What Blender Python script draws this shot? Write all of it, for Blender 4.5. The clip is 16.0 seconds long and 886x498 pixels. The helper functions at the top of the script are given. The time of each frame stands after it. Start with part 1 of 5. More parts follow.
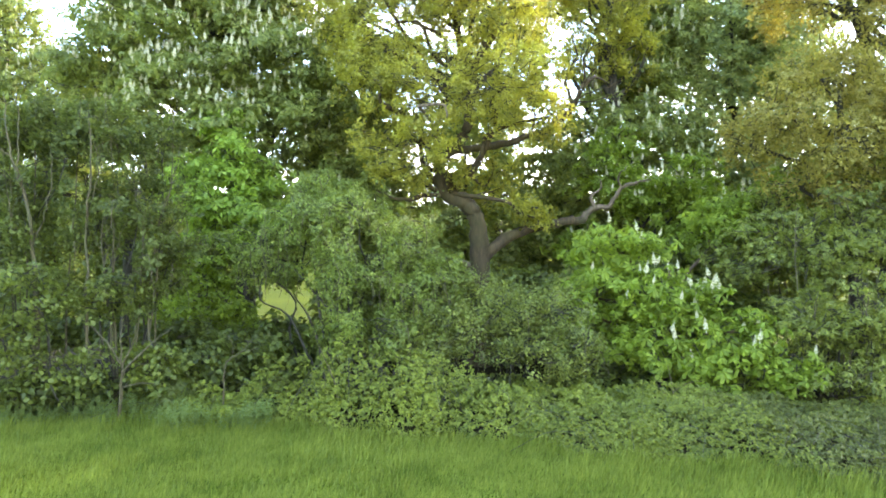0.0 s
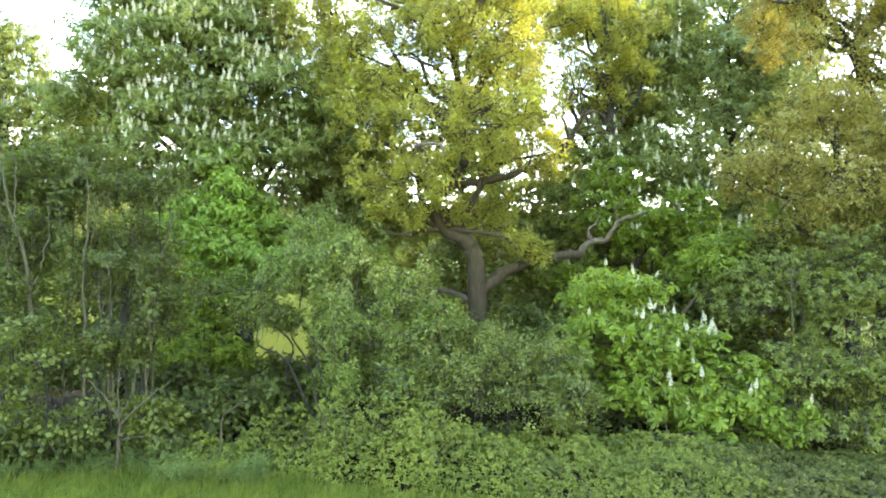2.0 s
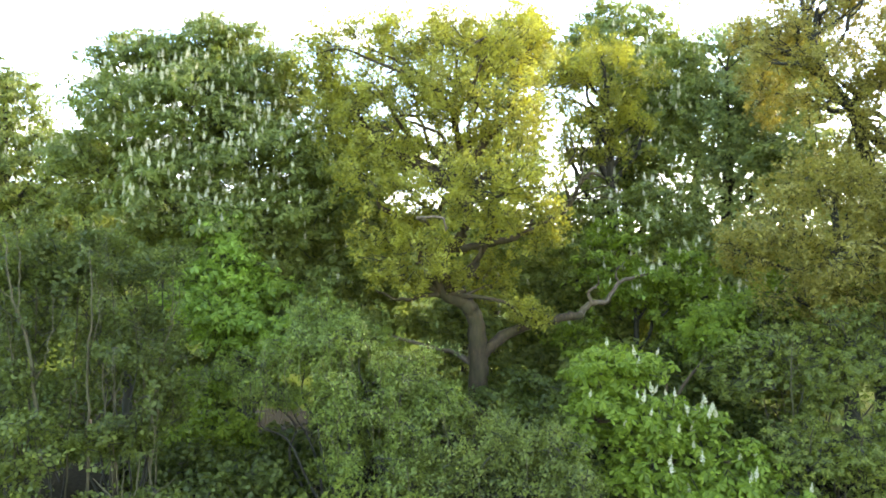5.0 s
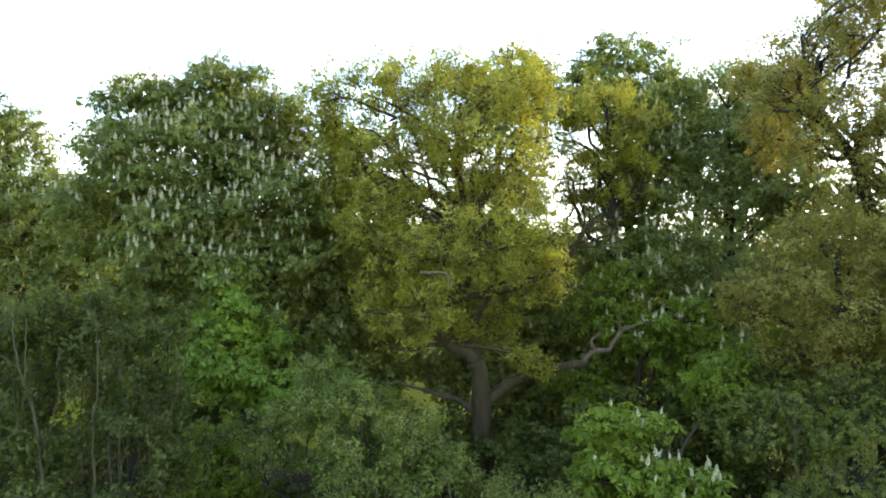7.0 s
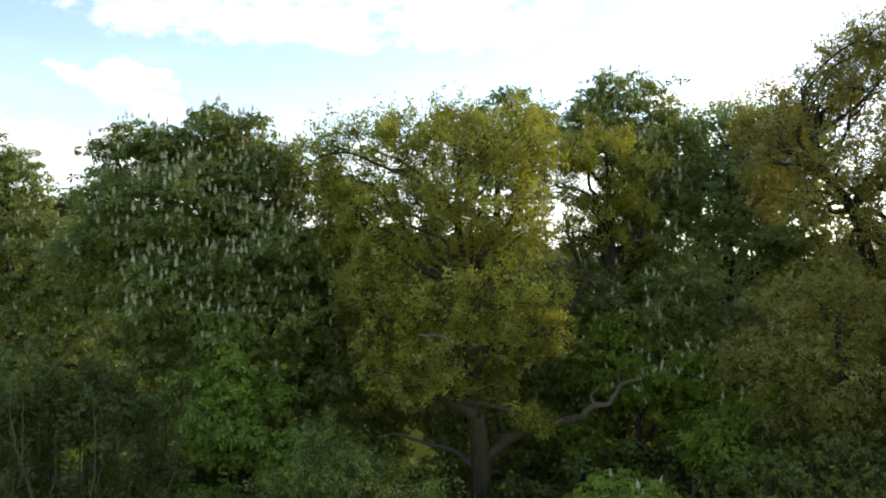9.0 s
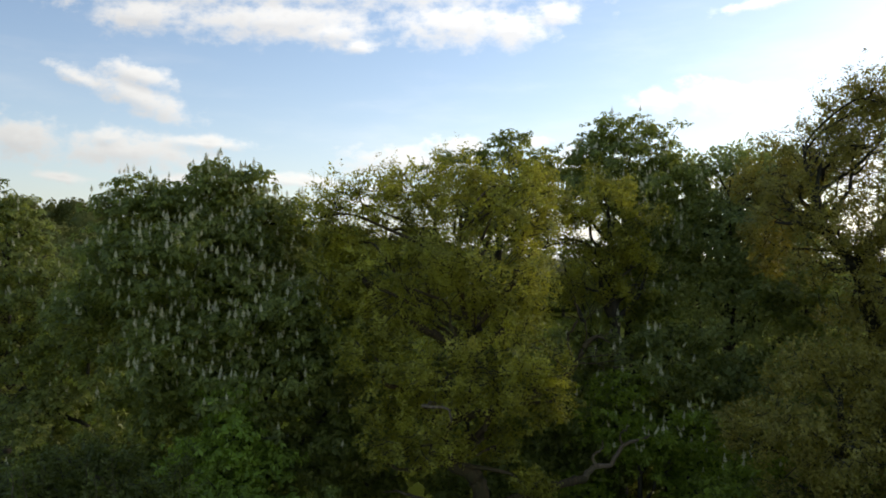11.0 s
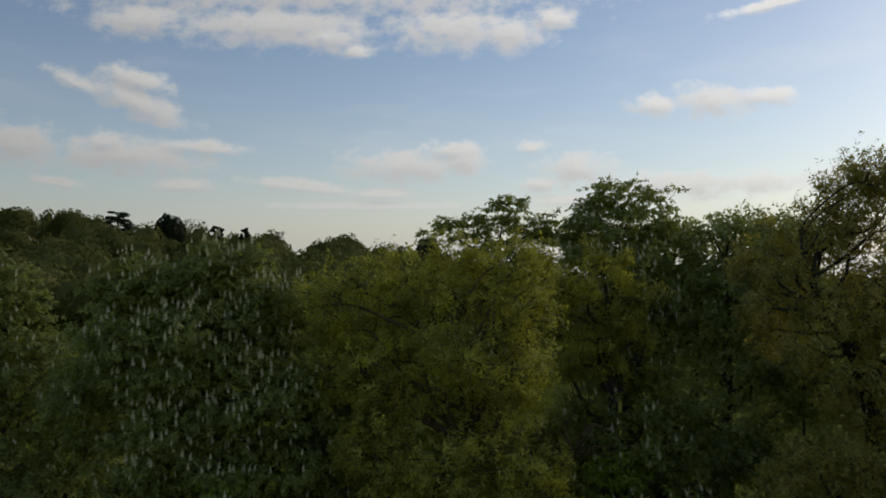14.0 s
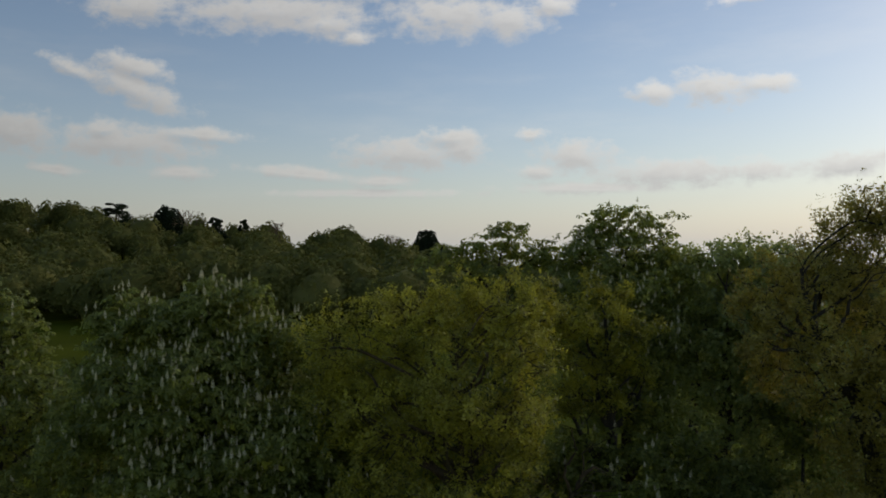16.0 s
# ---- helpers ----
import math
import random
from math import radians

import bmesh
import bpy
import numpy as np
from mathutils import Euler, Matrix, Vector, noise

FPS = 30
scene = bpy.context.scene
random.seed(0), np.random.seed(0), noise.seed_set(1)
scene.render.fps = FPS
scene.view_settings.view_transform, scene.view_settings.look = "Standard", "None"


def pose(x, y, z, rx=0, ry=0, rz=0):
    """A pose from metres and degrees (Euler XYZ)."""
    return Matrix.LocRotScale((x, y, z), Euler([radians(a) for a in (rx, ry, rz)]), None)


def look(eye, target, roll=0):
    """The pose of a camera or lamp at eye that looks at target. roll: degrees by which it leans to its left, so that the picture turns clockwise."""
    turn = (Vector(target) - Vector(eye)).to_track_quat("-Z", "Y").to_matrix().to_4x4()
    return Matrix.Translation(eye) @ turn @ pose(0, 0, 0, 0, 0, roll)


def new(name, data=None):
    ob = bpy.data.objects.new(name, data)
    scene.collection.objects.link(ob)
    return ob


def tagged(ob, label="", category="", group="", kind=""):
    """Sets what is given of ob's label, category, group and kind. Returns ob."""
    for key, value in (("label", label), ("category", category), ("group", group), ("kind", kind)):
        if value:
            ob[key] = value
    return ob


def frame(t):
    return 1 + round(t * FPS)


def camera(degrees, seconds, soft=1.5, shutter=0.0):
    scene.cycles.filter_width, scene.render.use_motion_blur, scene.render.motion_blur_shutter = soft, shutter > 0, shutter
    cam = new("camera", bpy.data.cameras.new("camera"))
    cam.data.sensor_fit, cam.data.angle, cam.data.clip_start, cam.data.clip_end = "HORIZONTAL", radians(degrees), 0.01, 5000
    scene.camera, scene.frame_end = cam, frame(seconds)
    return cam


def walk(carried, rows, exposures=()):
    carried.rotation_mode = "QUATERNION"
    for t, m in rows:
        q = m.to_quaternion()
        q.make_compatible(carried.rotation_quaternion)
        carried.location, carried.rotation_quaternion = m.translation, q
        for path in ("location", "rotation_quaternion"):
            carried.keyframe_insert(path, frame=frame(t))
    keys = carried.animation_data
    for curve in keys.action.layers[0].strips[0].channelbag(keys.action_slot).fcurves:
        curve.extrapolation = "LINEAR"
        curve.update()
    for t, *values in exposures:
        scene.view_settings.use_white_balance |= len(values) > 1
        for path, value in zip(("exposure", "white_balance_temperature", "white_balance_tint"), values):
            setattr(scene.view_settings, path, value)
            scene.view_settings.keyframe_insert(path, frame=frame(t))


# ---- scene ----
# camera: a drone that climbs straight up in front of a belt of trees
cam = camera(62.6, 16.0, soft=1.75)
METRES, EYE = 12.0, 3.4
ROWS = [
    (0.0, 0.0, 0.0, 0.0, -0.0, -0.0, -0.0),
    (0.5, 0.0007, -0.0012, 0.0152, -0.02, -0.01, -0.0),
    (1.0, 0.0027, -0.0023, 0.0389, -0.04, -0.03, 0.0),
    (1.5, 0.0038, -0.0032, 0.061, -0.05, -0.06, 0.02),
    (2.0, 0.0041, -0.0025, 0.0862, -0.07, -0.06, 0.03),
    (2.5, 0.0028, -0.0024, 0.1095, -0.09, -0.09, 0.04),
    (3.0, -0.0005, -0.0035, 0.1362, -0.11, -0.12, 0.03),
    (3.5, -0.0022, -0.0038, 0.1612, -0.13, -0.13, 0.02),
    (4.0, -0.0028, -0.0069, 0.1886, -0.17, -0.12, 0.02),
    (6.5, -0.0099, -0.0112, 0.3257, -0.3, 0.13, 0.07),
    (7.0, -0.0147, -0.0136, 0.3555, -0.33, 0.22, 0.05),
    (7.5, -0.0178, -0.012, 0.3853, -0.37, 0.28, 0.02),
    (8.0, -0.0187, -0.0108, 0.4176, -0.39, 0.3, -0.01),
    (8.5, -0.0174, -0.0103, 0.4497, -0.37, 0.34, -0.02),
    (9.0, -0.0147, -0.0096, 0.4875, -0.39, 0.37, -0.05),
    (11.5, -0.0209, -0.0105, 0.6825, -0.41, 0.31, -0.05),
    (12.0, -0.0202, -0.0117, 0.7207, -0.4, 0.37, -0.06),
    (12.5, -0.0214, -0.0153, 0.7542, -0.45, 0.44, -0.03),
    (13.0, -0.0214, -0.0182, 0.7889, -0.5, 0.53, -0.02),
    (13.5, -0.0193, -0.0189, 0.822, -0.51, 0.58, 0.0),
    (14.0, -0.0213, -0.0154, 0.8574, -0.59, 0.66, 0.0),
    (14.5, -0.0238, -0.0083, 0.8886, -0.63, 0.66, 0.03),
    (15.0, -0.0237, -0.0049, 0.9239, -0.62, 0.5, 0.03),
    (15.5, -0.0221, -0.003, 0.9595, -0.64, 0.12, 0.02),
    (16.0, -0.0208, -0.0021, 0.9959, -0.68, -0.31, 0.02),
]
EXPOSURES = [(0.0, 3.40, 6500, 12), (2.0, 3.43, 6500, 12), (4.2, 3.26, 6500, 12), (6.3, 2.33, 6500, 12), (7.0, 2.06, 6500, 12), (8.0, 1.54, 6550, 12),
             (9.0, 1.05, 6600, 12), (11.3, 0.13, 6650, 12), (12.0, -0.07, 6650, 12), (13.0, -0.38, 6650, 12), (14.0, -0.6, 6650, 12), (16.0, -0.68, 6650, 12)]
walk(cam, [(t, pose(METRES * x, METRES * y, EYE + METRES * z, 90 + pitch, roll, yaw)) for t, x, y, z, yaw, pitch, roll in ROWS], EXPOSURES)

# ---- sky, clouds and sun ----
SUN_AZ, SUN_EL = 54.0, 23.0          # degrees to the right of straight ahead, and above the horizon
sun = new("sun", bpy.data.lights.new("sun", "SUN"))
sun.data.energy, sun.data.angle, sun.data.color = 1.0, radians(2.5), (1.0, 0.93, 0.80)
sun.matrix_world = look((math.sin(radians(SUN_AZ)) * 50, math.cos(radians(SUN_AZ)) * 50, 50 * math.tan(radians(SUN_EL))), (0, 0, 0))

# clouds ahead: sideways and upward slope of their middle, half width, half height, tilt
HIGH_CLOUDS = [
    (-0.402, 0.327, 0.070, 0.0233, 0.00), (-0.224, 0.320, 0.128, 0.0295, 0.00), (-0.150, 0.304, 0.054, 0.0202, 0.00), (-0.109, 0.285, 0.020, 0.0124, 0.00),
    (0.024, 0.315, 0.085, 0.0295, 0.00), (0.102, 0.309, 0.054, 0.0248, 0.00), (0.164, 0.330, 0.028, 0.0155, 0.00),
    (-0.162, 0.372, 0.334, 0.0372, 0.00), (0.470, 0.352, 0.080, 0.0075, 0.24), (-0.490, 0.240, 0.040, 0.0110, -0.40),
    (-0.412, 0.214, 0.074, 0.0209, -0.40), (-0.409, 0.244, 0.050, 0.0147, -0.28),
    (0.383, 0.216, 0.056, 0.0225, 0.00), (0.305, 0.210, 0.036, 0.0147, 0.00), (0.459, 0.223, 0.042, 0.0132, 0.05)]
LOW_CLOUDS = [
    (-0.577, 0.157, 0.066, 0.0279, -0.10), (-0.426, 0.140, 0.109, 0.0248, -0.05), (-0.452, 0.159, 0.027, 0.0109, 0.00), (-0.321, 0.152, 0.061, 0.0093, -0.08),
    (-0.516, 0.104, 0.036, 0.0070, -0.15), (-0.347, 0.099, 0.040, 0.0101, 0.00), (-0.181, 0.098, 0.074, 0.0085, -0.10), (-0.070, 0.088, 0.036, 0.0078, 0.00),
    (-0.038, 0.125, 0.090, 0.0225, 0.00), (0.024, 0.148, 0.039, 0.0116, 0.00), (0.038, 0.133, 0.033, 0.0217, 0.00), (0.131, 0.152, 0.023, 0.0078, 0.10),
    (0.194, 0.123, 0.047, 0.0217, 0.00), (0.148, 0.102, 0.033, 0.0109, 0.00), (0.325, 0.099, 0.105, 0.0186, 0.00), (0.444, 0.101, 0.048, 0.0155, 0.00),
    (0.575, 0.110, 0.074, 0.0171, 0.10), (0.601, 0.078, 0.033, 0.0078, 0.00), (-0.092, 0.071, 0.116, 0.0062, 0.00), (0.226, 0.079, 0.109, 0.0078, 0.00)]


def sky():
    w = bpy.data.worlds.new("sky")
    w.use_nodes = True
    scene.world = w
    nt = w.node_tree
    N, L = nt.nodes, nt.links
    N.clear()

    def node(kind, **kw):
        n = N.new(kind)
        for key, v in kw.items():
            if key == "op":
                n.operation = v
            elif key[0] == "i":
                if isinstance(v, bpy.types.NodeSocket):
                    L.new(v, n.inputs[int(key[1:])])
                else:
                    n.inputs[int(key[1:])].default_value = v
        return n

    def m(op, a, b=0.0, c=0.0):
        return node("ShaderNodeMath", op=op, i0=a, i1=b, i2=c).outputs[0]

    way = node("ShaderNodeTexCoord").outputs["Generated"]
    sep = node("ShaderNodeSeparateXYZ", i0=way)
    ahead = m("MAXIMUM", sep.outputs[1], 0.02)
    uv = node("ShaderNodeCombineXYZ", i0=m("DIVIDE", sep.outputs[0], ahead), i1=m("DIVIDE", sep.outputs[2], ahead)).outputs[0]
    # ragged edges
    big = N.new("ShaderNodeTexNoise")
    big.inputs["Scale"].default_value, big.inputs["Detail"].default_value, big.inputs["Roughness"].default_value = 34, 6, 0.6
    stretch = node("ShaderNodeVectorMath", op="MULTIPLY", i0=uv, i1=(1.0, 1.5, 1.0)).outputs[0]
    L.new(stretch, big.inputs["Vector"])
    wob = m("MULTIPLY_ADD", big.outputs["Fac"], 2.5, -1.28)

    def field(at):
        """How far at lies from the middle of the nearest cloud, in half widths."""
        best = None
        for cu, cv, ru, rv, tilt in HIGH_CLOUDS + LOW_CLOUDS:
            place = N.new("ShaderNodeMapping")
            place.vector_type = "TEXTURE"
            # each cloud waits for the one before it, which keeps the shader's memory small
            L.new(at if best is None else node("ShaderNodeVectorMath", op="MULTIPLY_ADD", i0=best, i1=(1e-7, 1e-7, 1e-7), i2=at).outputs[0], place.inputs[0])
            place.inputs[1].default_value, place.inputs[2].default_value, place.inputs[3].default_value = (cu, cv, 0), (0, 0, tilt), (ru, rv, 1)
            d = node("ShaderNodeVectorMath", op="LENGTH", i0=place.outputs[0]).outputs["Value"]
            best = d if best is None else m("SMOOTH_MIN", best, d, 0.4)
        return best

    near = field(uv)
    up = node("ShaderNodeVectorMath", op="ADD", i0=uv, i1=(0.005, 0.011, 0)).outputs[0]
    above = field(node("ShaderNodeVectorMath", op="MULTIPLY_ADD", i0=near, i1=(1e-7, 1e-7, 1e-7), i2=up).outputs[0])
    deep = m("ADD", m("MULTIPLY_ADD", wob, 0.35, m("MULTIPLY", near, 0.45)), m("MINIMUM", m("MULTIPLY", m("SUBTRACT", above, near), 0.75), 0.5))
    near = m("ADD", near, wob)
    mask = N.new("ShaderNodeMapRange")
    mask.interpolation_type = "SMOOTHSTEP"
    L.new(near, mask.inputs[0])
    for i, v in enumerate((1.45, 0.2, 0.0, 0.92)):
        mask.inputs[i + 1].default_value = v
    # thin streaks and the clouds over the rest of the sky
    wide = N.new("ShaderNodeTexNoise")
    wide.inputs["Scale"].default_value, wide.inputs["Detail"].default_value, wide.inputs["Roughness"].default_value = 2.4, 7, 0.6
    L.new(node("ShaderNodeVectorMath", op="MULTIPLY", i0=way, i1=(1, 1, 4.5)).outputs[0], wide.inputs["Vector"])
    veil = N.new("ShaderNodeMapRange")
    veil.interpolation_type = "SMOOTHSTEP"
    L.new(wide.outputs["Fac"], veil.inputs[0])
    for i, v in enumerate((0.48, 0.8, 0.0, 0.22)):
        veil.inputs[i + 1].default_value = v
    cover = m("MAXIMUM", mask.outputs[0], veil.outputs[0])
    # undersides and thick middles are greyer than the lit tops
    tone = N.new("ShaderNodeMapRange")
    L.new(deep, tone.inputs[0])
    for i, v in enumerate((0.0, 1.05, 0.0, 1.0)):
        tone.inputs[i + 1].default_value = v
    cloud = node("ShaderNodeMix")
    cloud.data_type = "RGBA"
    L.new(tone.outputs[0], cloud.inputs[0])
    cloud.inputs[6].default_value, cloud.inputs[7].default_value = CLOUD_CORE, CLOUD_RIM
    # cloud and haze shine more on the sun's side
    to_sun = (math.sin(radians(SUN_AZ)) * math.cos(radians(SUN_EL)), math.cos(radians(SUN_AZ)) * math.cos(radians(SUN_EL)), math.sin(radians(SUN_EL)))
    side = node("ShaderNodeVectorMath", op="DOT_PRODUCT", i0=way, i1=to_sun).outputs["Value"]
    bright = m("MULTIPLY_ADD", side, 0.55, 0.59)
    shone = node("ShaderNodeVectorMath", op="SCALE", i0=cloud.outputs[2])
    L.new(bright, shone.inputs["Scale"])
    air = N.new("ShaderNodeTexSky")
    air.sky_type, air.sun_disc = "NISHITA", False
    air.sun_elevation, air.sun_rotation = radians(SUN_EL), radians(SUN_AZ)
    air.altitude, air.dust_density, air.air_density, air.ozone_density = 60, 0.5, 1.0, 1.7
    both = node("ShaderNodeMix")
    both.data_type = "RGBA"
    L.new(cover, both.inputs[0])
    L.new(air.outputs[0], both.inputs[6])
    L.new(shone.outputs[0], both.inputs[7])
    # pale haze low over the horizon
    low = m("POWER", 2.718, m("MULTIPLY", m("MAXIMUM", sep.outputs[2], 0.0), -9.0))
    hazy = node("ShaderNodeMix")
    hazy.data_type = "RGBA"
    L.new(m("MULTIPLY", low, 0.92), hazy.inputs[0])
    L.new(both.outputs[2], hazy.inputs[6])
    glow = node("ShaderNodeVectorMath", op="SCALE", i0=HAZE[:3])
    L.new(bright, glow.inputs["Scale"])
    L.new(glow.outputs[0], hazy.inputs[7])
    bg = N.new("ShaderNodeBackground")
    bg.inputs["Strength"].default_value = SKY_STRENGTH
    L.new(hazy.outputs[2], bg.inputs["Color"])
    L.new(bg.outputs[0], N.new("ShaderNodeOutputWorld").inputs[0])


SKY_STRENGTH = 0.15
HAZE = (5.6, 5.75, 5.55, 1)
CLOUD_CORE, CLOUD_RIM = (5.6, 5.7, 5.7, 1), (8.8, 8.8, 8.4, 1)
sky()

# ---- materials ----
def material(name):
    mt = bpy.data.materials.new(name)
    mt.use_nodes = True
    mt.node_tree.nodes.clear()
    N, L = mt.node_tree.nodes, mt.node_tree.links
    out = N.new("ShaderNodeOutputMaterial")
    return mt, N, L, out


def ramp(N, stops):
    r = N.new("ShaderNodeValToRGB")
    e = r.color_ramp.elements
    while len(e) < len(stops):
        e.new(0.5)
    for el, (p, c) in zip(e, stops):
        el.position, el.color = p, (*c, 1)
    return r


def noise_node(N, L, scale, detail=4.0, rough=0.55, stretch=None):
    n = N.new("ShaderNodeTexNoise")
    n.inputs["Scale"].default_value, n.inputs["Detail"].default_value, n.inputs["Roughness"].default_value = scale, detail, rough
    tc = N.new("ShaderNodeTexCoord")
    if stretch:
        mp = N.new("ShaderNodeMapping")
        mp.inputs["Scale"].default_value = stretch
        L.new(tc.outputs["Object"], mp.inputs[0])
        L.new(mp.outputs[0], n.inputs["Vector"])
    else:
        L.new(tc.outputs["Object"], n.inputs["Vector"])
    return n


def mix_rgb(N, L, fac, a, b, blend="MIX"):
    x = N.new("ShaderNodeMix")
    x.data_type, x.blend_type = "RGBA", blend
    for i, v in ((0, fac), (6, a), (7, b)):
        if isinstance(v, bpy.types.NodeSocket):
            L.new(v, x.inputs[i])
        else:
            x.inputs[i].default_value = v if i == 0 else (*v, 1)
    return x.outputs[2]


def leaf_material(name, dark, mid, light, glow=1.5, through_light=0.45, rough=0.48, patch_size=0.9, patchy=0.4, gloss=0.45, patch_dark=0.72):
    """Leaves: each leaf its own tone, random darker and lighter patches over the crown, and light that comes through
    the blade.
    """
    mt, N, L, out = material(name)
    geo = N.new("ShaderNodeNewGeometry")
    tone = ramp(N, [(0.0, dark), (0.5, mid), (1.0, light)])
    L.new(geo.outputs["Random Per Island"], tone.inputs[0])
    patch = noise_node(N, L, patch_size, 3)
    tint = ramp(N, [(0.3, tuple(patch_dark * c for c in mid)), (0.7, tuple(min(1, 1.25 * c) for c in light))])
    L.new(patch.outputs["Fac"], tint.inputs[0])
    col = mix_rgb(N, L, patchy, tone.outputs[0], tint.outputs[0])
    b = N.new("ShaderNodeBsdfPrincipled")
    b.inputs["Roughness"].default_value = rough
    b.inputs["Specular IOR Level"].default_value = gloss
    L.new(col, b.inputs["Base Color"])
    tr = N.new("ShaderNodeBsdfTranslucent")
    warm = mix_rgb(N, L, 1.0, col, (glow, glow * 1.02, glow * 0.68), "MULTIPLY")
    L.new(warm, tr.inputs["Color"])
    mx = N.new("ShaderNodeMixShader")
    mx.inputs[0].default_value = through_light
    L.new(b.outputs[0], mx.inputs[1])
    L.new(tr.outputs[0], mx.inputs[2])
    L.new(mx.outputs[0], out.inputs[0])
    return mt


def bark_material(name, dark, light, moss, scale=9.0):
    mt, N, L, out = material(name)
    n1 = noise_node(N, L, scale, 6, 0.65, (1, 1, 0.25))
    n2 = noise_node(N, L, 1.3, 3)
    c = ramp(N, [(0.3, dark), (0.7, light)])
    L.new(n1.outputs["Fac"], c.inputs[0])
    f = ramp(N, [(0.45, (0, 0, 0)), (0.7, (0.8, 0.8, 0.8))])
    L.new(n2.outputs["Fac"], f.inputs[0])
    col = mix_rgb(N, L, f.outputs[0], c.outputs[0], moss)
    b = N.new("ShaderNodeBsdfPrincipled")
    b.inputs["Roughness"].default_value = 0.9
    L.new(col, b.inputs["Base Color"])
    bump = N.new("ShaderNodeBump")
    bump.inputs["Strength"].default_value, bump.inputs["Distance"].default_value = 0.9, 0.04
    L.new(n1.outputs["Fac"], bump.inputs["Height"])
    L.new(bump.outputs[0], b.inputs["Normal"])
    L.new(b.outputs[0], out.inputs[0])
    return mt


LEAF = {
    "chestnut": leaf_material("chestnut_leaf", (0.097, 0.110, 0.031), (0.200, 0.224, 0.056), (0.379, 0.377, 0.087), 1.45, 0.46, gloss=0.34),
    "lowchestnut": leaf_material("bright_chestnut_leaf", (0.090, 0.116, 0.012), (0.202, 0.261, 0.027), (0.358, 0.412, 0.048), gloss=0.32),
    # the oak's deep patches, set at random, stand in for shade between tufts
    "oak": leaf_material("young_oak_leaf", (0.150, 0.137, 0.021), (0.338, 0.309, 0.044), (0.598, 0.528, 0.076), 1.35, 0.46, patch_size=1.1, patchy=0.65, patch_dark=0.5),
    "brownoak": leaf_material("bronze_oak_leaf", (0.211, 0.178, 0.039), (0.343, 0.285, 0.055), (0.514, 0.404, 0.080), 1.3, 0.42, patch_size=1.1, patchy=0.28, patch_dark=0.65),
    "lime": leaf_material("lime_leaf", (0.162, 0.196, 0.080), (0.279, 0.318, 0.114), (0.472, 0.468, 0.154), gloss=0.36),
    "sycamore": leaf_material("sycamore_leaf", (0.101, 0.139, 0.017), (0.243, 0.316, 0.038), (0.429, 0.521, 0.072)),
    "elder": leaf_material("elder_leaf", (0.045, 0.053, 0.012), (0.107, 0.121, 0.026), (0.207, 0.220, 0.044), gloss=0.34),
    "maple": leaf_material("field_maple_leaf", (0.061, 0.071, 0.009), (0.138, 0.157, 0.025), (0.266, 0.278, 0.050)),
    "willow": leaf_material("sallow_leaf", (0.100, 0.123, 0.019), (0.196, 0.234, 0.036), (0.342, 0.373, 0.058), 1.3, 0.35, patchy=0.2),
    "ivy": leaf_material("privet_leaf", (0.066, 0.078, 0.014), (0.162, 0.182, 0.027), (0.320, 0.329, 0.052), 1.2, 0.3),
    "hazel": leaf_material("elm_leaf", (0.077, 0.088, 0.015), (0.174, 0.194, 0.033), (0.338, 0.342, 0.057)),
    # understorey leaf, its colour darkened so that the hollows read as shade
    "thicket": leaf_material("shade_dark_leaf", (0.047, 0.055, 0.012), (0.112, 0.131, 0.024), (0.235, 0.254, 0.044)),
    # one bramble leaf in three tones, each darker than the last
    "bramble": leaf_material("bramble_leaf", (0.074, 0.085, 0.007), (0.158, 0.181, 0.016), (0.297, 0.304, 0.030), 1.2, 0.3, gloss=0.3),
    "midbramble": leaf_material("dull_bramble_leaf", (0.065, 0.075, 0.006), (0.139, 0.159, 0.013), (0.261, 0.268, 0.026), 1.2, 0.3, gloss=0.3),
    "darkbramble": leaf_material("dark_bramble_leaf", (0.044, 0.049, 0.005), (0.094, 0.102, 0.010), (0.176, 0.172, 0.017), 1.2, 0.3, gloss=0.3),
    "nettle": leaf_material("nettle_leaf", (0.106, 0.152, 0.035), (0.173, 0.223, 0.049), (0.251, 0.288, 0.064), 1.2, 0.3),
    "grass": leaf_material("meadow_grass", (0.075, 0.103, 0.009), (0.188, 0.234, 0.024), (0.347, 0.352, 0.061), 1.2, 0.4,  0.55, 0.8, 0.4, 0.25),
    "far": leaf_material("far_leaf", (0.082, 0.100, 0.026), (0.145, 0.151, 0.035), (0.224, 0.204, 0.055), 1.2, 0.2, 0.7, 0.07, 0.65, 0.08),
    "cedar": leaf_material("cedar_needle", (0.014, 0.022, 0.008), (0.024, 0.036, 0.013), (0.040, 0.052, 0.019), 1.0, 0.15, gloss=0.08),
}
BARK = bark_material("oak_bark", (0.041, 0.025, 0.010), (0.162, 0.101, 0.041), (0.080, 0.064, 0.017))
DARKBARK = bark_material("dark_bark", (0.026, 0.019, 0.011), (0.080, 0.058, 0.034), (0.050, 0.047, 0.020))
PALEBARK = bark_material("dead_grey_wood", (0.10, 0.068, 0.036), (0.31, 0.21, 0.12), (0.15, 0.11, 0.05), 14)
SHOOT = bark_material("pale_shoot_bark", (0.075, 0.054, 0.024), (0.185, 0.138, 0.062), (0.090, 0.085, 0.026), 20)
TWIG = bark_material("twig_bark", (0.038, 0.029, 0.016), (0.095, 0.074, 0.040), (0.055, 0.055, 0.022), 25)


